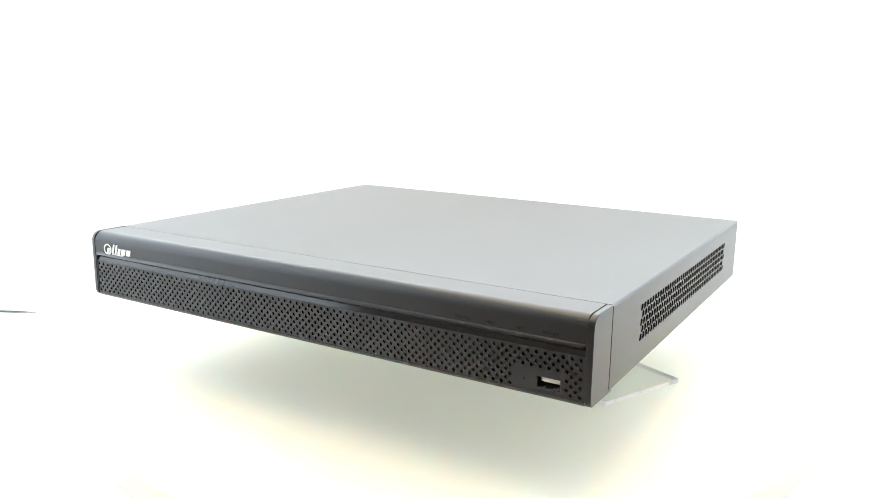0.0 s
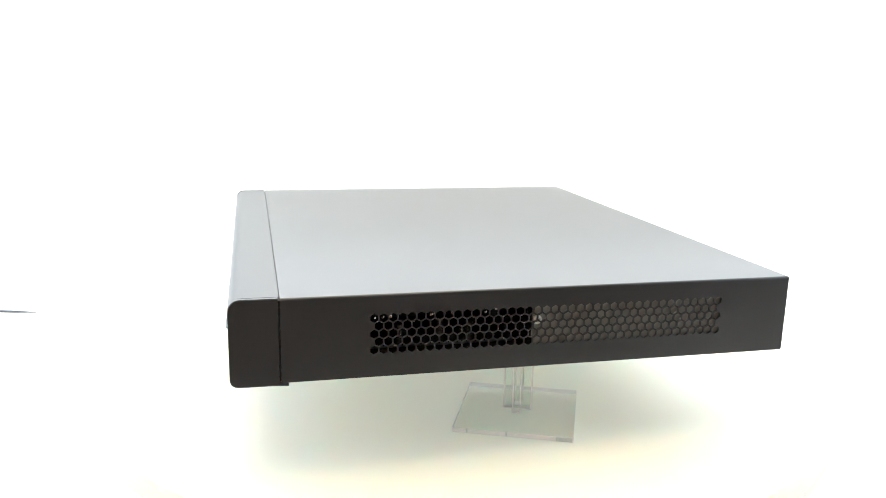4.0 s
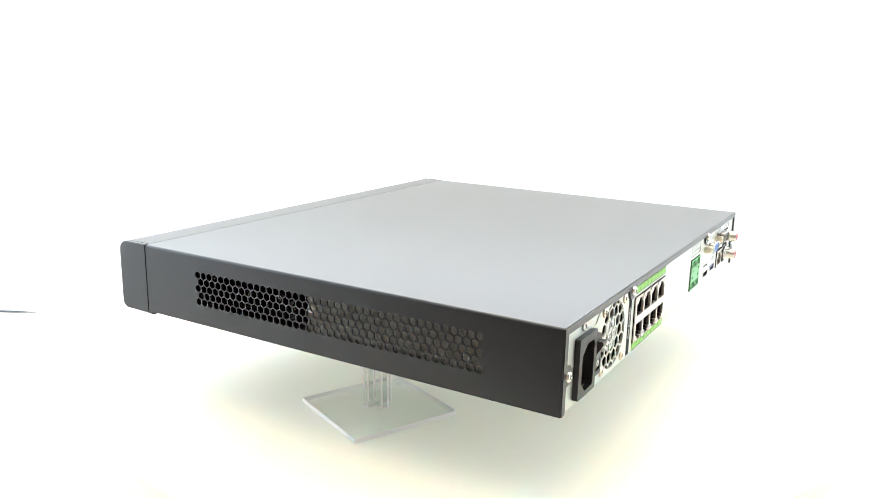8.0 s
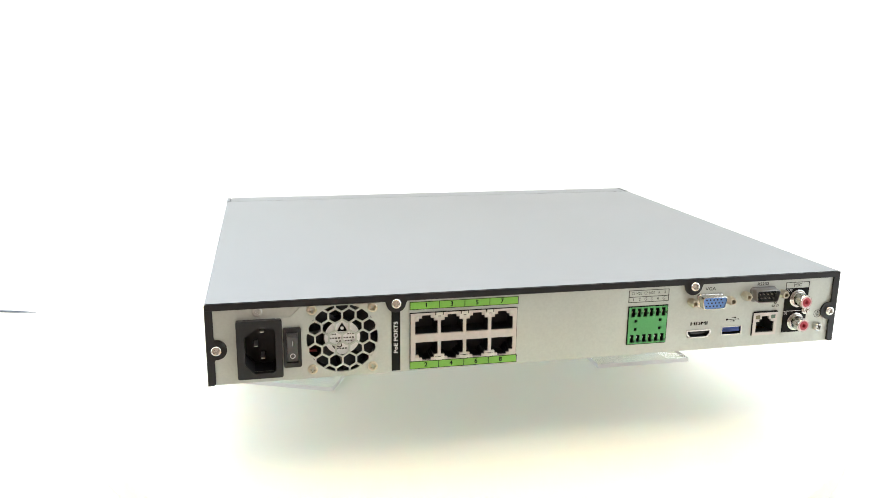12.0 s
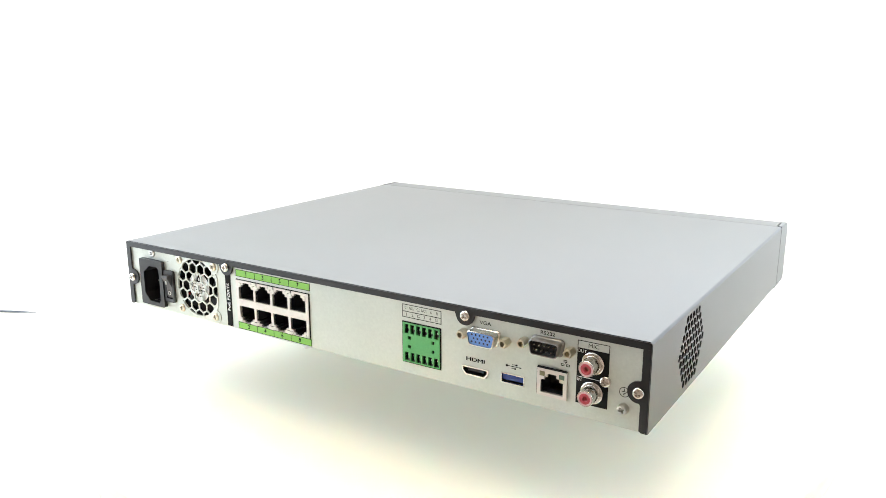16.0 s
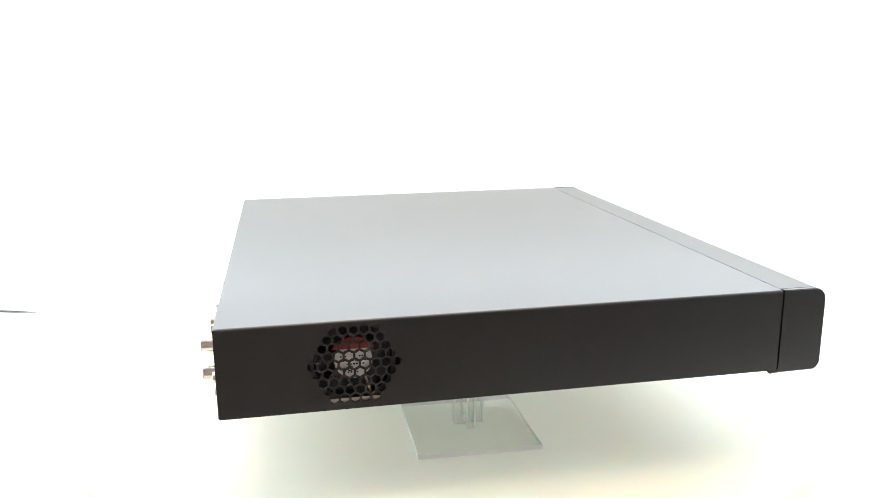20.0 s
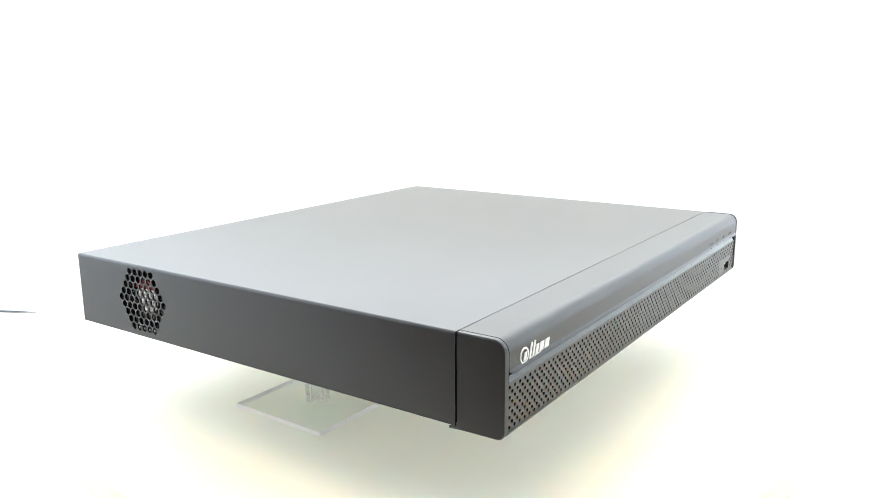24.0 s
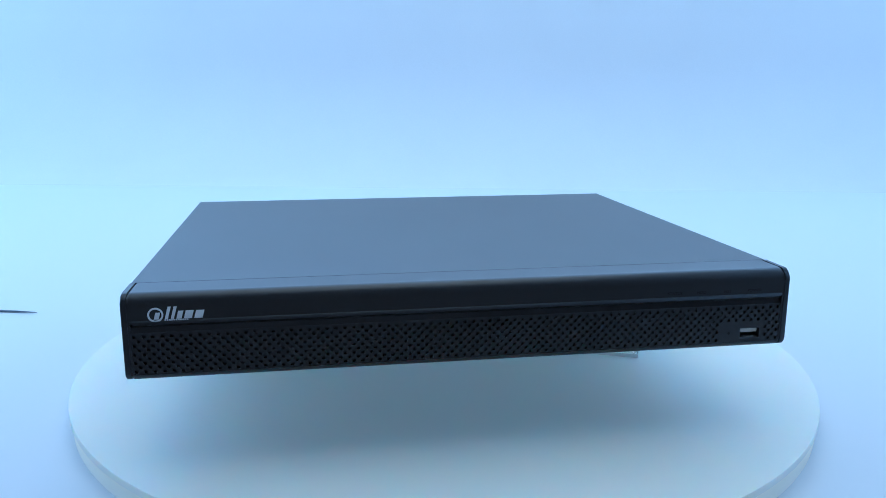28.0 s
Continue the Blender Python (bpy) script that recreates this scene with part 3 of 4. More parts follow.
    for u, v, a in ((-132.9, 38.9, 12), (-100.5, 38.5, 40), (-133.1, 5.5, 75), (-100.7, 4.9, 20), (-161.0, 39.4, 50)):
        piece("screw", SCREW_WARM if u != -161.0 else SCREW_FLAT, panel, at(REAR, u, v, 0.36 if u != -161.0 else 0.0, a))

    # mains socket
    bm = bmesh.new()
    out = rect(-172.1, -148.6, 3.2, 35.3, 1.0)
    hole = [(-163.3, 6.0), (-153.7, 6.0), (-152.2, 7.4), (-152.2, 29.4), (-153.7, 30.9), (-161.7, 30.9), (-168.1, 26.0), (-168.1, 11.2)]
    sheet(bm, out, [hole], -0.02, 3.0)
    inlet = part("mains_socket", bm, BLACK, rec, "black three-pin mains inlet", REAR)
    bm = bmesh.new()
    cup(bm, hole, 2.8, -14)
    part("well", bm, DARK, inlet, "", REAR)
    for u, v in ((-159.0, 26.6), (-162.4, 18.8), (-159.0, 11.8)):
        bm = bmesh.new()
        box(bm, u - 1.1, u + 1.1, v - 0.4, v + 0.4, -14, -4.4, 0.15)
        part("pin", bm, SCREW_METAL, inlet, "bright flat pin", REAR)
    # rocker switch
    bm = bmesh.new()
    sheet(bm, rect(-148.2, -138.8, 8.0, 30.0, 1.0), [rect(-146.4, -140.6, 10.6, 27.4)], 0.3, 2.2)
    switch = part("rocker_switch", bm, BLACK, rec, "black rocker switch with white marks", REAR)
    bm = bmesh.new()
    side = [(10.8, -4), (27.2, -4), (27.2, 5.4), (25.8, 5.6), (19.2, 2.2), (12.0, 1.9), (10.8, 1.2)]
    m = REAR @ Matrix(((0, 0, 1, 0), (1, 0, 0, 0), (0, 1, 0, 0), (0, 0, 0, 1)))
    prism(bm, side, -146.2, -140.8)
    part("rocker", bm, GREY, switch, "", m)
    bm = bmesh.new()
    tube(bm, -143.5, 14.4, 1.05, 1.45, 2.1, 2.25, 20)
    part("off_mark", bm, WHITE_INK, switch, "", REAR)
    bm = bmesh.new()
    box(bm, -143.7, -143.25, 20.9, 23.5, 4.0, 4.6)
    part("on_mark", bm, WHITE_INK, switch, "", REAR)

    # network jacks with lime labels
    bm = bmesh.new()
    sheet(bm, rect(-79.8, -19.3, 6.3, 33.5), [port_outline(*q) for q in ports], -0.8, 1.0)
    block = part("network_jack_block", bm, SHIELD, rec, "metal block of eight network jacks", REAR)
    for cu, cv, flip in ports:
        bm = bmesh.new()
        cup(bm, port_outline(cu, cv, flip), 0.4, -11)
        jack = part("jack", bm, DARK, block, "black network jack", REAR)
        s = -1 if flip else 1
        for sx in (-1, 1):
            bm = bmesh.new()
            box(bm, cu + sx * 5.4 - 1.0, cu + sx * 5.4 + 1.0, cv + s * 4.3 - 0.9, cv + s * 4.3 + 0.9, 0.9, 1.35, 0.15)
            part("light_pipe", bm, IVORY, block, "", REAR)
    for i in range(3):
        for v in (32.7, 6.9):
            bm = bmesh.new()
            box(bm, -65.6 + 14.4 * i, -62.0 + 14.4 * i, v - 0.9, v + 0.9, 0.9, 1.5, 0.2)
            part("light_pipe", bm, IVORY, block, "", REAR)
            bm = bmesh.new()
            sheet(bm, rect(-66.1 + 14.4 * i, -61.5 + 14.4 * i, v - 1.3, v + 1.3), [rect(-65.65 + 14.4 * i, -61.95 + 14.4 * i, v - 0.95, v + 0.95)], 0.95, 1.1)
            part("pipe_gap", bm, BLACK_INK, block, "", REAR)
    bm = bmesh.new()
    sheet(bm, rect(-80.2, -18.9, 5.9, 33.9), [rect(-79.75, -19.35, 6.35, 33.45)], -0.04, 0.4)
    part("gap_outline", bm, BLACK_INK, block, "", REAR)
    for v0, v1, names in ((35.6, 40.1, "1357"), (1.1, 5.6, "2468")):
        bm = bmesh.new()
        sheet(bm, rect(-80.2, -18.4, v0, v1), [], -0.04, 0.1)
        strip = part("number_label", bm, LIME, rec, "lime green strip with black numbers", REAR)
        for i, ch in enumerate(names):
            words("number", ch, 2.5, BLACK_INK, strip, REAR, -71.0 + 14.35 * i, (v0 + v1) / 2, 0.2, bold=0.10)
        bm = bmesh.new()
        for u in (-80.2, -63.9, -49.5, -35.2, -18.7):
            box(bm, u, u + 0.35, v0, v1, 0.12, 0.16)
        for v in (v0, v1 - 0.3):
            box(bm, -79.8, -18.8, v, v + 0.3, 0.17, 0.2)
        part("lines", bm, BLACK_INK, strip, "", REAR)
    bm = bmesh.new()
    sheet(bm, rect(-90.2, -85.4, 1.1, 36.4), [], -0.04, 0.1)
    bar = part("title_label", bm, BLACK_INK, rec, "black upright strip with white words", REAR)
    words("title", "PoE PORTS", 2.2, WHITE_INK, bar, REAR, -87.8, 20.4, 0.2, 90, bold=0.05, stretch=1.22)

    # green terminal block
    bm = bmesh.new()
    slots = []
    for i in range(6):
        u = 51.75 + 3.84 * i
        slots += [rect(u - 1.25, u + 1.1, 23.4, 28.6), rect(u - 1.25, u + 1.1, 7.7, 12.6)]
    dots = [rect(u - 0.9, u + 0.9, v - 0.9, v + 0.9) for u in (53.6, 69.0) for v in (15.9, 21.0)]
    sheet(bm, rect(49.2, 73.2, 7.0, 29.4), slots + dots, -0.6, 0.8)
    term = part("terminal_block", bm, GREEN, rec, "bright green terminal block with twelve slots", REAR)
    for pts in slots + dots:
        bm = bmesh.new()
        cup(bm, pts, 0.5, -7)
        part("slot", bm, DARK, term, "", REAR)
    for i in range(6):
        for v in (26.2, 10.6):
            bm = bmesh.new()
            box(bm, 51.75 + 3.84 * i - 0.4, 51.75 + 3.84 * i + 0.3, v - 0.5, v + 0.5, -6, -0.8)
            part("pin", bm, NICKEL, term, "", REAR)
            bm = bmesh.new()
            s = 1 if v > 20 else -1
            box(bm, 51.75 + 3.84 * i + 1.15, 51.75 + 3.84 * i + 1.9, v - 2.0 + s * 0.8, v - 0.6 + s * 0.8, 0.2, 0.84)
            part("latch", bm, DARK, term, "", REAR)
    bm = bmesh.new()
    sheet(bm, rect(48.6, 73.8, 6.4, 30.0), [rect(49.18, 73.22, 6.98, 29.42)], -0.04, 0.3)
    part("gap_outline", bm, BLACK_INK, term, "", REAR)
    bm = bmesh.new()
    sheet(bm, rect(48.5, 73.8, 32.2, 39.6), [rect(48.8, 73.5, 32.5, 35.4), rect(48.8, 73.5, 35.7, 39.3)], -0.04, 0.08)
    chart = part("terminal_chart", bm, BLACK_INK, rec, "thin black ruled box with printed letters", REAR)
    for i, (a, b) in enumerate(zip(("C1", "NO1", "C2", "NO2", "A", "B"), "12G34G")):
        words("letters", a, 1.7, BLACK_INK, chart, REAR, (51.2, 54.9, 59.0, 62.8, 67.3, 71.2)[i], 37.6, 0.08, stretch=0.72)
        words("letters", b, 1.8, BLACK_INK, chart, REAR, 51.5 + 3.84 * i, 33.95, 0.08)

    # video connector, serial connector
    def dsub(name, label, cu, cv, shell_mat, insert, pin_rows, is_hole, ins_label):
        bm = bmesh.new()
        shell, inner = dshape(cu, cv, 8.0, 7.2, 3.85, 1.7), dshape(cu, cv, 7.5, 6.7, 3.35, 1.4)
        loft(bm, [(dshape(cu, cv, 8.9, 8.1, 4.6, 2.0), 0.0), (dshape(cu, cv, 8.7, 7.9, 4.4, 2.0), 0.7), (shell, 1.3), (shell, 5.6), (inner, 5.9), (inner, 1.0)], True, True)
        con = part(name, bm, shell_mat, rec, label, REAR)
        bm = bmesh.new()
        prism(bm, dshape(cu, cv, 7.4, 6.6, 3.3, 1.3), 1.2, 5.2 if is_hole else 2.2)
        ins = part("insert", bm, insert, con, ins_label, REAR)
        for cnt, dv, pitch, off in pin_rows:
            for i in range(cnt):
                u = cu + (i - (cnt - 1) / 2) * pitch + off
                bm = bmesh.new()
                if is_hole:
                    turned(bm, u, cv + dv, [(0.52, 5.22), (0.52, 5.26)], 10)
                    part("pin_hole", bm, DARK, con, "", REAR)
                else:
                    turned(bm, u, cv + dv, [(0.5, 2.2), (0.5, 5.0), (0.25, 5.4)], 10)
                    part("pin", bm, NICKEL, con, "", REAR)
        for s in (-1, 1):
            piece("jack_screw", HEXNUT, con, at(REAR, cu + 12.4 * s, cv, 0.0))
    dsub("video_connector", "fifteen-pin video connector with a blue face", 100.8, 30.8, NICKEL, BLUE, ((5, 1.9, 2.3, -0.55), (5, 0.0, 2.3, 0.55), (5, -1.9, 2.3, -0.55)), True, "blue plastic face")
    dsub("serial_connector", "nine-pin serial connector with a black face", 135.8, 33.0, GUNMETAL, BLACK, ((5, 1.3, 2.6, 0), (4, -1.3, 2.6, 0)), False, "black plastic face")
    words("letters", "VGA", 1.9, BLACK_INK, panel, REAR, 100.6, 37.9, 0.08, stretch=1.25, bold=0.03)
    words("letters", "RS232", 1.9, BLACK_INK, panel, REAR, 135.4, 39.2, 0.08, stretch=1.15, bold=0.03)
    for du in (-0.16, 0.0, 0.16):
        words("letters", "HDMI", 2.1, BLACK_INK, panel, REAR, 95.0 + du, 16.7, 0.08 + 0.06 * du, stretch=1.55)

    # monitor socket, serial-bus socket
    bm = bmesh.new()
    o = [(87.0, 12.9), (87.0, 10.3), (89.4, 7.9), (100.6, 7.9), (103.0, 10.3), (103.0, 12.9)]
    i_ = [(87.9, 12.2), (87.9, 10.6), (89.8, 8.6), (100.2, 8.6), (102.1, 10.6), (102.1, 12.2)]
    loft(bm, [(o[::-1], -0.9), (o[::-1], 0.6), (i_[::-1], 0.6), (i_[::-1], -8)], cap0=False)
    mon = part("monitor_socket", bm, NICKEL, rec, "monitor socket with a dark slot", REAR)
    bm = bmesh.new()
    cup(bm, [(a * 0.995 + 0.475, b * 0.99 + 0.104) for a, b in i_[::-1]], 0.45, -7.9)
    box(bm, 90.2, 99.8, 10.1, 11.3, -7.5, -0.6)
    part("tongue", bm, DARK, mon, "", REAR)
    def usb(parent, m, u0, u1, v0, v1, w, tongue, name, label):
        bm = bmesh.new()
        a, b = rect(u0, u1, v0, v1), rect(u0 + 0.5, u1 - 0.5, v0 + 0.5, v1 - 0.5)
        loft(bm, [(a, w - 1.0), (a, w + 0.4), (b, w + 0.4), (b, w - 10)], cap0=False)
        con = part(name, bm, NICKEL, parent, label, m)
        bm = bmesh.new()
        box(bm, u0 + 0.7, u1 - 0.9, v0 + 1.7, v1 - 0.7, w - 9, w - 0.5, 0.1)
        part("tongue", bm, tongue, con, "", m)
        bm = bmesh.new()
        cup(bm, rect(u0 + 0.55, u1 - 0.55, v0 + 0.55, v1 - 0.55), w - 0.8, w - 9.5)
        part("well", bm, DARK, con, "", m)
        return con
    usb(rec, REAR, 110.2, 123.6, 8.4, 13.9, 0.0, NAVY, "usb_socket", "usb socket with a blue tongue")
    # trident mark over the socket
    bm = bmesh.new()
    box(bm, 113.6, 120.6, 17.9, 18.2, 0, 0.06)
    turned(bm, 113.4, 18.05, [(0.7, 0), (0.7, 0.06)], 14)
    prism(bm, [(120.6, 17.5), (121.7, 18.05), (120.6, 18.6)], 0, 0.06)
    box(bm, 116.4, 118.6, 18.9, 19.2, 0, 0.06)
    box(bm, 115.8, 117.8, 16.9, 17.2, 0, 0.06)
    box(bm, 118.4, 119.4, 18.6, 19.5, 0.01, 0.07)
    turned(bm, 118.1, 17.05, [(0.5, 0.01), (0.5, 0.07)], 12)
    part("trident_mark", bm, BLACK_INK, panel, "", REAR)

    # single network jack
    bm = bmesh.new()
    hole = [(a + (138.8 - 0), b) for a, b in [(-6.0, 8.8), (6.0, 8.8), (6.0, 15.6), (4.0, 15.6), (4.0, 17.2), (2.4, 17.2), (2.4, 19.0), (-2.4, 19.0), (-2.4, 17.2), (-4.0, 17.2), (-4.0, 15.6), (-6.0, 15.6)]]
    sheet(bm, rect(130.8, 146.8, 7.0, 21.4), [hole], -0.8, 1.0)
    lan = part("network_jack", bm, SHIELD, rec, "single shielded network jack", REAR)
    bm = bmesh.new()
    cup(bm, hole, 0.4, -11)
    part("well", bm, DARK, lan, "", REAR)
    bm = bmesh.new()
    for i in range(8):
        box(bm, 138.8 - 3.6 + 1.02 * i, 138.8 - 3.2 + 1.02 * i, 9.0, 9.5, -9, -5.0)
    part("contacts", bm, GOLD, lan, "", REAR)
    for u, mt, lb in ((133.6, AMBER, "amber light"), (144.0, LEAF, "green light")):
        bm = bmesh.new()
        box(bm, u - 1.4, u + 1.4, 17.4, 19.8, 0.95, 1.3, 0.2)
        part("light_pipe", bm, mt, lan, lb, REAR)
    bm = bmesh.new()
    box(bm, 130.9, 146.7, 21.4, 22.0, 0.0, 1.3)
    box(bm, 130.4, 130.9, 7.0, 21.4, 0.0, 0.5)
    part("gap_outline", bm, BLACK_INK, lan, "", REAR)
    bm = bmesh.new()
    for u, v in ((143.8, 25.0), (146.6, 25.0), (145.2, 27.0)):
        tubeb = rect(u - 0.9, u + 0.9, v - 0.6, v + 0.6)
        sheet(bm, tubeb, [rect(u - 0.6, u + 0.6, v - 0.3, v + 0.3)], 0, 0.06)
    box(bm, 145.1, 145.3, 25.7, 26.4, 0, 0.05)
    part("network_mark", bm, BLACK_INK, panel, "", REAR)

    # sound sockets on a black printed field
    bm = bmesh.new()
    sheet(bm, rect(151.2, 167.3, 7.4, 39.3), [rect(151.5, 167.0, 35.5, 39.0)], -0.04, 0.1)
    field = part("sound_field", bm, BLACK_INK, rec, "black printed field round the sound sockets", REAR)
    words("letters", "MIC", 2.0, BLACK_INK, field, REAR, 159.3, 37.3, 0.06, stretch=1.15)
    words("letters", "OUT", 1.6, WHITE_INK, field, REAR, 153.6, 34.1, 0.2, stretch=1.0)
    words("letters", "IN", 1.6, WHITE_INK, field, REAR, 152.8, 19.5, 0.2)
    bm = bmesh.new()
    box(bm, 151.5, 164.4, 20.9, 21.15, 0.12, 0.16)
    part("lines", bm, WHITE_INK, field, "", REAR)
    for v in (29.1, 14.4):
        bm = bmesh.new()
        turned(bm, 159.6, v, [(5.6, 0.1), (5.6, 1.2), (5.2, 1.5), (4.3, 1.5), (4.3, 2.2), (4.1, 2.4), (4.1, 8.6), (3.85, 9.1), (3.3, 9.1), (3.3, 7.8)], 32)
        jack = part("sound_socket", bm, NICKEL, rec, "plated sound socket with a red core", REAR)
        bm = bmesh.new()
        loft(bm, [(circle(159.6, v, 2.75, 28), 7.8), (circle(159.6, v, 2.75, 28), 9.2), (circle(159.6, v, 2.5, 28), 9.35), (circle(159.6, v, 1.35, 28), 9.35), (circle(159.6, v, 1.2, 28), 6.0)])
        part("core", bm, RED, jack, "red plastic core", REAR)
        bm = bmesh.new()
        tube(bm, 159.6, v, 2.76, 3.45, 7.6, 9.45, 28)
        part("collar", bm, PINK, jack, "pale pink plastic collar", REAR)
        bm = bmesh.new()
        turned(bm, 159.6, v, [(1.2, 6.6), (1.2, 7.6)], 20)
        part("bore", bm, MAROON, jack, "", REAR)
    piece("screw", SCREW, panel, at(REAR, 166.0, 21.4, 0.12, 15))
    # earth point
    piece("screw", SCREW_ZINC, panel, at(REAR, 175.4, 10.2, 0.0, 30))
    bm = bmesh.new()
    tube(bm, 175.3, 18.2, 2.2, 2.5, 0, 0.06, 24)
    for v, h in ((18.3, 1.3), (17.5, 0.9), (16.8, 0.45)):
        box(bm, 175.3 - h, 175.3 + h, v, v + 0.25, 0, 0.06)
    box(bm, 175.15, 175.45, 18.5, 20.0, 0.01, 0.07)
    part("earth_mark", bm, BLACK_INK, panel, "", REAR)
    # screws that hold the cover
    for u, v, a in ((-182.4, 19.8, 25), (182.4, 20.0, 60), (-87.8, 40.2, 5), (89.4, 40.4, 48)):
        piece("screw", SCREW, rec, at(REAR, u, v, 1.2, a), "bright cross-head cover screw")
    return panel


def build_front(rec):
    def arc(cu, cv, r, a0, a1, n=8):
        return [(cu + r * math.cos(radians(a0 + (a1 - a0) * i / n)), cv + r * math.sin(radians(a0 + (a1 - a0) * i / n))) for i in range(n + 1)]
    top, front, low = TOP + 0.1, -162.0, -1.4
    root = new("bezel")
    root.parent = rec
    root.empty_display_size = 0.02
    tagged(root, "black satin plastic front bezel")
    # hood: top and upper front, with a soft shoulder
    outer = [(SEAM_Y - 0.02, top - 0.1)] + arc(-155.4, top - 6.6, 6.45, 91, 178, 16) + [(-161.92, 31.2), (-161.6, 30.9), (-160.2, 30.8)]
    inner = [(-158.6, 30.8), (-158.6, 38), (-152, 43.0), (SEAM_Y - 0.3, 43.0)]
    bm = bmesh.new()
    prism(bm, outer + inner, -183.6, 183.6)
    hood = part("hood", bm, PLASTIC, root, "smooth upper band of the bezel", ALONG)
    # bright bevel under the hood, then a polished band
    bm = bmesh.new()
    strip = [(-161.5, 31.3), (-162.05, 30.95), (-163.1, 29.55), (-163.15, 29.25), (-162.6, 29.1), (-159.0, 29.1), (-159.0, 31.3)]
    point = [(-161.5, 31.2), (-161.8, 30.95), (-162.1, 30.3), (-162.1, 30.0), (-161.7, 29.8), (-159.0, 29.8), (-159.0, 31.2)]
    loft(bm, [(point, -183.4), (strip, -181.4), (strip, 181.4), (point, 183.4)])
    part("bevel", bm, PLASTIC, root, "", ALONG)
    bm = bmesh.new()
    prism(bm, [(-162.3, 29.25), (-160.3, 27.3), (-161.3, 24.6), (-159.0, 24.6), (-158.6, 29.25)], -183.5, 183.5)
    part("polished_band", bm, GLOSS, root, "polished black band above the perforations", ALONG)
    # perforated face
    holes = []
    for i in range(78):
        u = -182.0 + 4.722 * i
        for k in range(5):
            if not (145.0 < u < 174.0 and 3.4 + 4.76 * k < 13.6):
                holes.append(circle(u, 3.4 + 4.76 * k, 0.98, 8, 0.39))
        if i < 77:
            for k in range(4):
                if not (144.0 < u + 2.36 < 174.0 and 5.78 + 4.76 * k < 13.6):
                    holes.append(circle(u + 2.36, 5.78 + 4.76 * k, 0.98, 8, 0.39))
    holes.append(rect(158.4, 171.6, 3.6, 10.4))
    bm = bmesh.new()
    sheet(bm, rect(-183.6, 183.6, 1.6, 24.6), holes, -1.2, -0.2)
    grille = part("perforated_face", bm, PLASTIC, root, "black face with staggered round holes", FRONT)
    bm = bmesh.new()
    box(bm, -183, 158, 1.0, 29, -3.4, -2.6)
    box(bm, 172, 183, 1.0, 29, -3.4, -2.6)
    part("backing", bm, BLACK, root, "", FRONT)
    bm = bmesh.new()
    prism(bm, ([(-161.7, 1.6)] + arc(-158.0, low + 3.7, 3.7, 190, 268, 8) + [(SEAM_Y - 0.3, low), (SEAM_Y - 0.3, low + 1.2), (-158.6, low + 1.4), (-160.5, 1.6)])[::-1], -183.6, 183.6)
    part("lower_lip", bm, PLASTIC, root, "", ALONG)
    # end caps with a hook under the seam
    cap = [(SEAM_Y - 0.6, top)] + arc(-155.8, top - 6.2, 6.2, 91, 180, 14) + arc(-157.6, low + 4.4, 4.4, 180, 268, 10) + [(-140.0, low - 0.2), (-132.4, low - 0.6), (-132.4, low + 0.4), (SEAM_Y - 0.6, low + 0.9)]
    for s in (-1, 1):
        bm = bmesh.new()
        n0 = [(y * 0.994 - 0.9, 22 + (z - 22) * 0.972) for y, z in cap]
        loft(bm, [(cap, 184.6 * s), (cap, (HALF - 0.45) * s), (n0, HALF * s)] if s > 0 else [(n0, HALF * s), (cap, (HALF - 0.45) * s), (cap, 184.6 * s)])
        part("end_cap", bm, CAP, root, "rounded end cap set off by a dark line", ALONG)
        bm = bmesh.new()
        inner_cap = [(y * 0.99 - 1.3, 22 + (z - 22) * 0.94) for y, z in cap]
        loft(bm, [(inner_cap, 183.5 * s), (inner_cap, 184.7 * s)])
        part("shadow_gap", bm, DARK, root, "", ALONG)
    # dark seam between bezel and cover
    bm = bmesh.new()
    box(bm, -HALF + 1.9, HALF - 1.9, SEAM_Y - 1.0, SEAM_Y + 2, 1.0, TOP - 1.5)
    part("seam", bm, DARK, rec, "", UP)
    # usb socket
    con_bm = bmesh.new()
    a, b = rect(158.5, 171.5, 3.7, 10.3), rect(158.9, 171.1, 4.1, 9.9)
    loft(con_bm, [(a, -1.6), (a, -0.3), (b, -0.3), (b, -11)], cap0=False)
    con = part("usb_socket", con_bm, GREY, root, "usb socket with a white tongue", FRONT)
    bm = bmesh.new()
    box(bm, 160.2, 170.7, 6.9, 9.3, -10, -2.4, 0.1)
    part("tongue", bm, IVORY, con, "white plastic tongue", FRONT)
    bm = bmesh.new()
    box(bm, 159.3, 171.0, 4.15, 4.4, -10, -1.2)
    for u in (162.2, 167.8):
        box(bm, u - 0.45, u + 0.45, 4.5, 4.95, -4, -1.6, 0.1)
    part("spring_plate", bm, SCREW_METAL, con, "bright metal with two springs", FRONT)
    bm = bmesh.new()
    cup(bm, rect(158.95, 171.05, 4.1, 9.85), -0.5, -10.5)
    part("well", bm, DARK, con, "", FRONT)
    bm = bmesh.new()
    turned(bm, 151.6, 7.3, [(0.75, -0.22), (0.75, -0.12)], 12)
    part("usb_mark", bm, BLACK_INK, root, "", FRONT)
    # four lamp lenses and their captions
    for u, text in ((115.6, "STATUS"), (132.0, "HDD"), (148.4, "NET"), (165.2, "POWER")):
        bm = bmesh.new()
        box(bm, u - 1.4, u + 1.4, 29.85, 30.45, 0.6, 1.25, 0.12)
        part("lamp_lens", bm, LENS, root, "", FRONT)
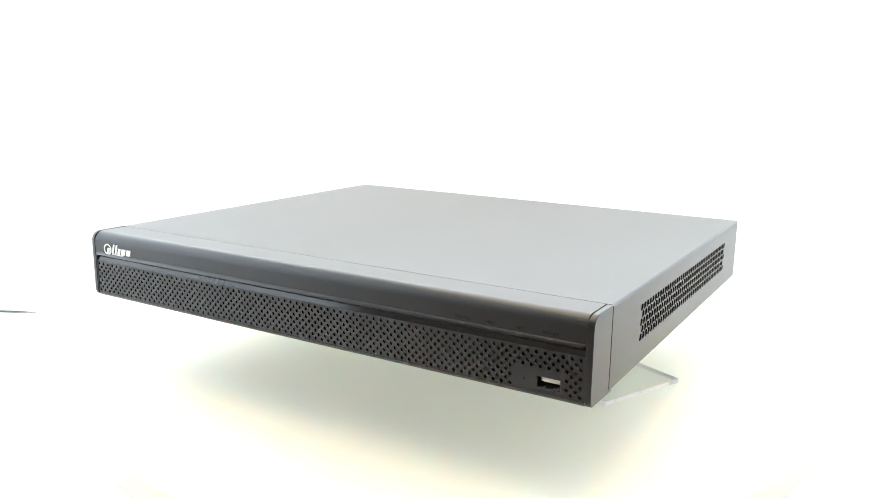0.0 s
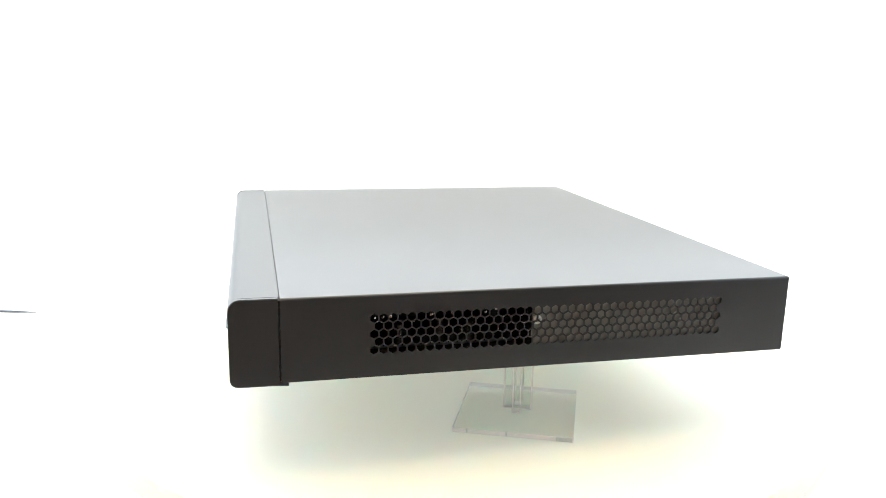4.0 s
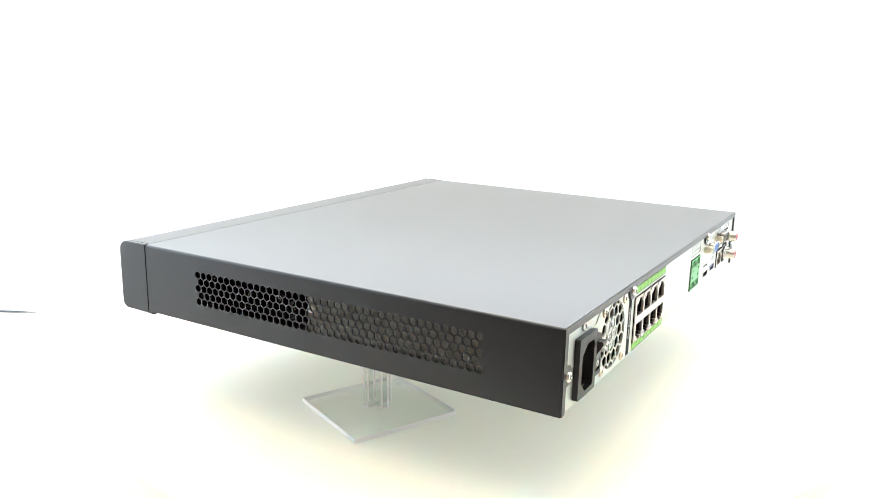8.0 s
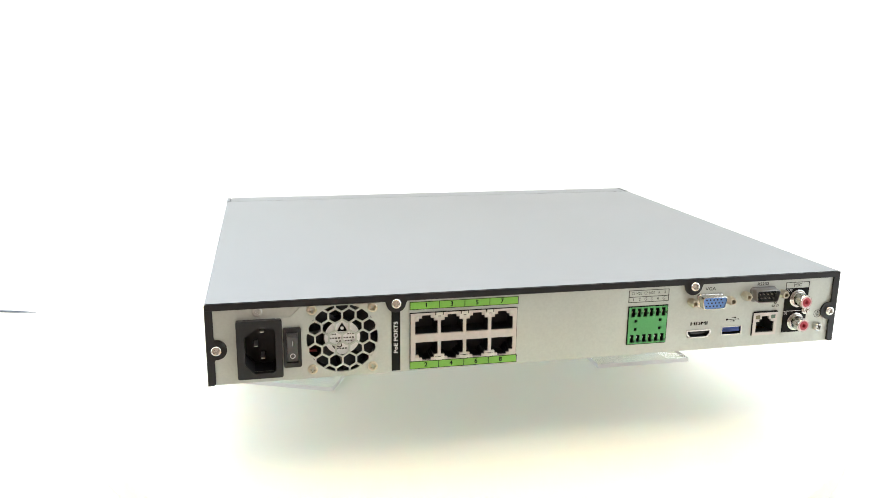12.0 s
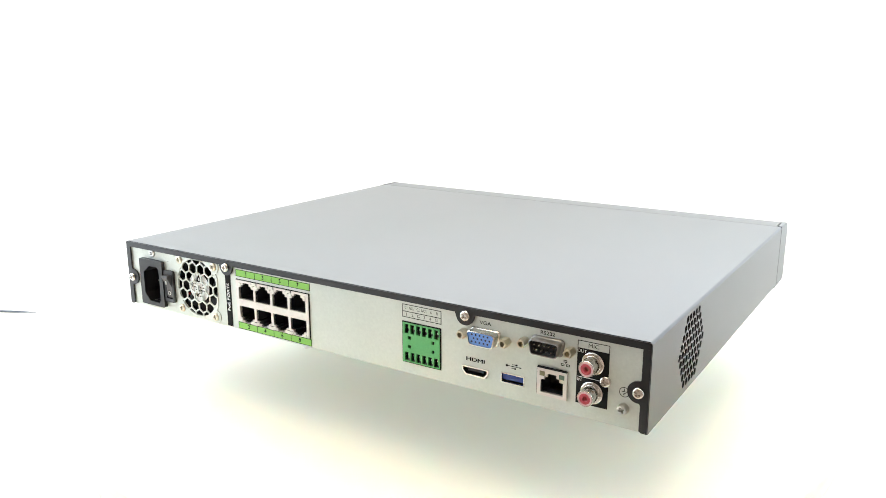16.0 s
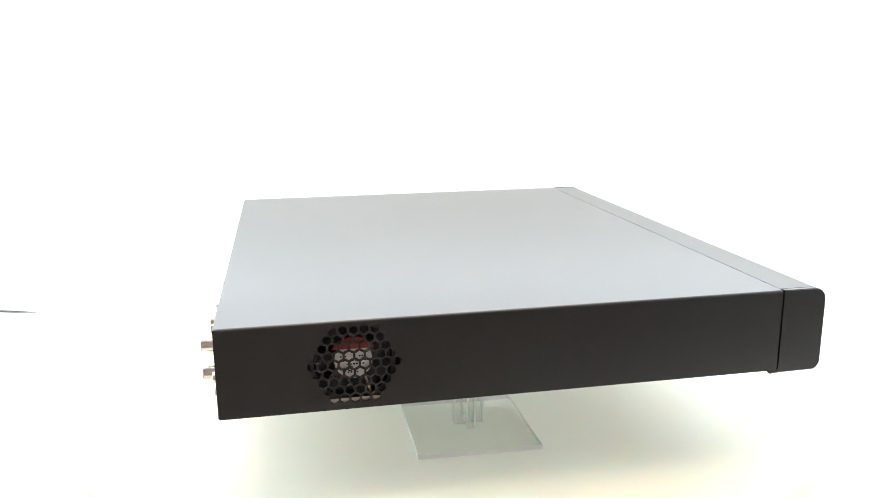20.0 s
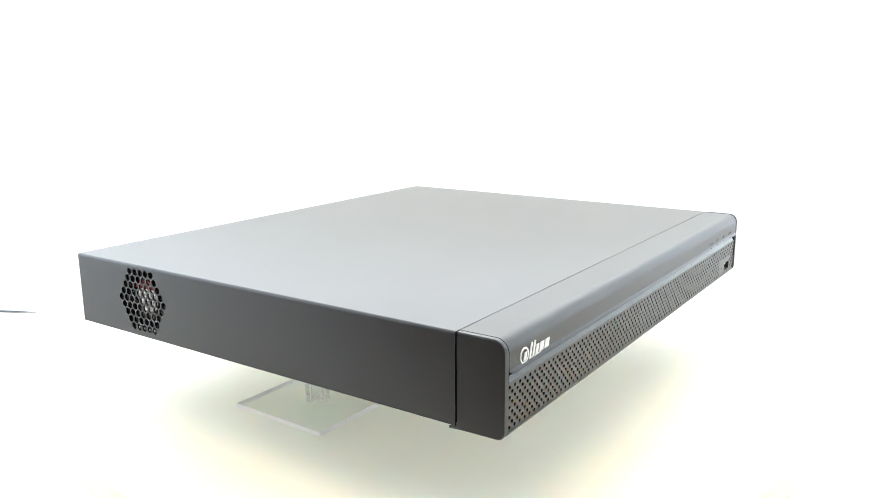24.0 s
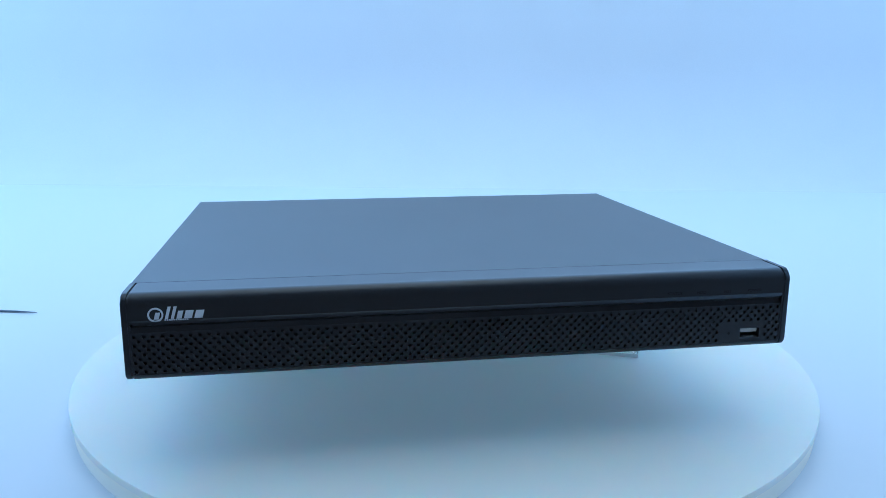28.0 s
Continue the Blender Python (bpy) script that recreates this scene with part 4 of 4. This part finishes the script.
        words("caption", text, 1.65, BLACK_INK, root, FRONT, u + 0.3, 33.2, 0.46, stretch=1.1, bold=0.03)
    # white raised emblem: a ring and slanted blocks
    bm = bmesh.new()
    cu, cv, lean = -170.4, 34.1, 0.28
    def slant(pts):
        return [(u + lean * (v - 32), v - 1.3) for u, v in pts]
    ringo = [(cu + 4.0 * math.cos(radians(a)), cv + 3.9 * math.sin(radians(a))) for a in range(0, 361, 12)]
    ringi = [(cu + 3.1 * math.cos(radians(a)), cv + 3.0 * math.sin(radians(a))) for a in range(360, -1, -12)]
    prism(bm, ringo + ringi, 0.0, 0.75)
    part("emblem", bm, WHITE_INK, root, "white raised emblem of a ring and slanted blocks", FRONT)
    for u0, u1, v1 in ((-171.6, -169.2, 36.6), (-166.2, -164.6, 39.6), (-163.2, -161.6, 39.6), (-160.4, -157.8, 37.2), (-156.6, -152.6, 37.2), (-151.4, -147.2, 37.2)):
        bm = bmesh.new()
        prism(bm, slant([(u0, 33.0), (u1, 33.0), (u1, v1), (u0, v1)]), 0.0, 0.75)
        part("emblem_block", bm, WHITE_INK, root, "", FRONT)
    bm = bmesh.new()
    k = -166.0
    while k < -155.0:
        box(bm, k, k + 0.8, 30.7, 31.5, -0.1, 0.62)
        k += 1.1
    part("emblem_bar", bm, WHITE_INK, root, "", FRONT)
    return root


build_tent()
build_dark_line()
turntable = build_turntable()

SCREW = screw_mesh("screw", 2.85, 1.7, NICKEL)
SCREW_FLAT = screw_mesh("screw_flat", 2.75, 1.1, SCREW_METAL)
SCREW_ZINC = screw_mesh("screw_zinc", 2.7, 3.2, SCREW_METAL)
SCREW_WARM = screw_mesh("screw_warm", 2.75, 1.1, BRASSY)
HEXNUT = hex_mesh("jack_screw")

LIFT = 0.0524
recorder = empty("network_recorder", "charcoal network video recorder box raised on clear stands", "recorder")
build_cover(recorder)
build_inside(recorder)
build_rear(recorder)
build_front(recorder)
stand_a = build_stand(51.7)
stand_b = copy_thing(stand_a, Matrix.Identity(4))
# second stand's foot: two rim dots painted for reflections, three dull smudges on its face, a duller stretch of rim
for u, v, r, low in ((35.8, -27.0, 0.7, 0.8), (35.6, -3.2, 0.9, 0.8), (-28.0, -21.0, 2.2, 3.2), (-17.0, -16.0, 1.8, 3.2), (14.0, -20.0, 1.6, 3.2)):
    bm = bmesh.new()
    turned(bm, u, v, [(r, low), (r, 3.22), (r * 0.6, 3.3)], 14)
    part("smudge_reflection_spot", bm, MARK_GREY, stand_b, "dull grey spot on the clear plate", MM)
bm = bmesh.new()
box(bm, 36.3, 36.5, 26.0, 35.6, 0.3, 2.9)
part("dull_edge", bm, MARK_GREY, stand_b, "dull grey stretch of the plate's rim", MM)


# ---------------------------------------------------------------- what turns
def motions():
    """Everything on the turntable goes round with it."""
    lean = pose(0, 0, 0, -0.880, 0, 0) @ pose(0, 0, 0, 0, -0.095, 0)
    seats = ((turntable, Matrix.Identity(4)), (recorder, Matrix.Translation((0, 0, LIFT)) @ lean @ Matrix.Translation((-0.0168, 0.0003, 0))),
             (stand_a, pose(-0.1315, 0.0200, 0, 0, 0, -0.4)), (stand_b, pose(0.1170, 0.0121, 0, 0, 0, -24.2)))
    for thing, seat in seats:
        walk(thing, [(t, pose(0, 0, 0, 0, 0, a) @ seat) for t, a in TURN])


motions()
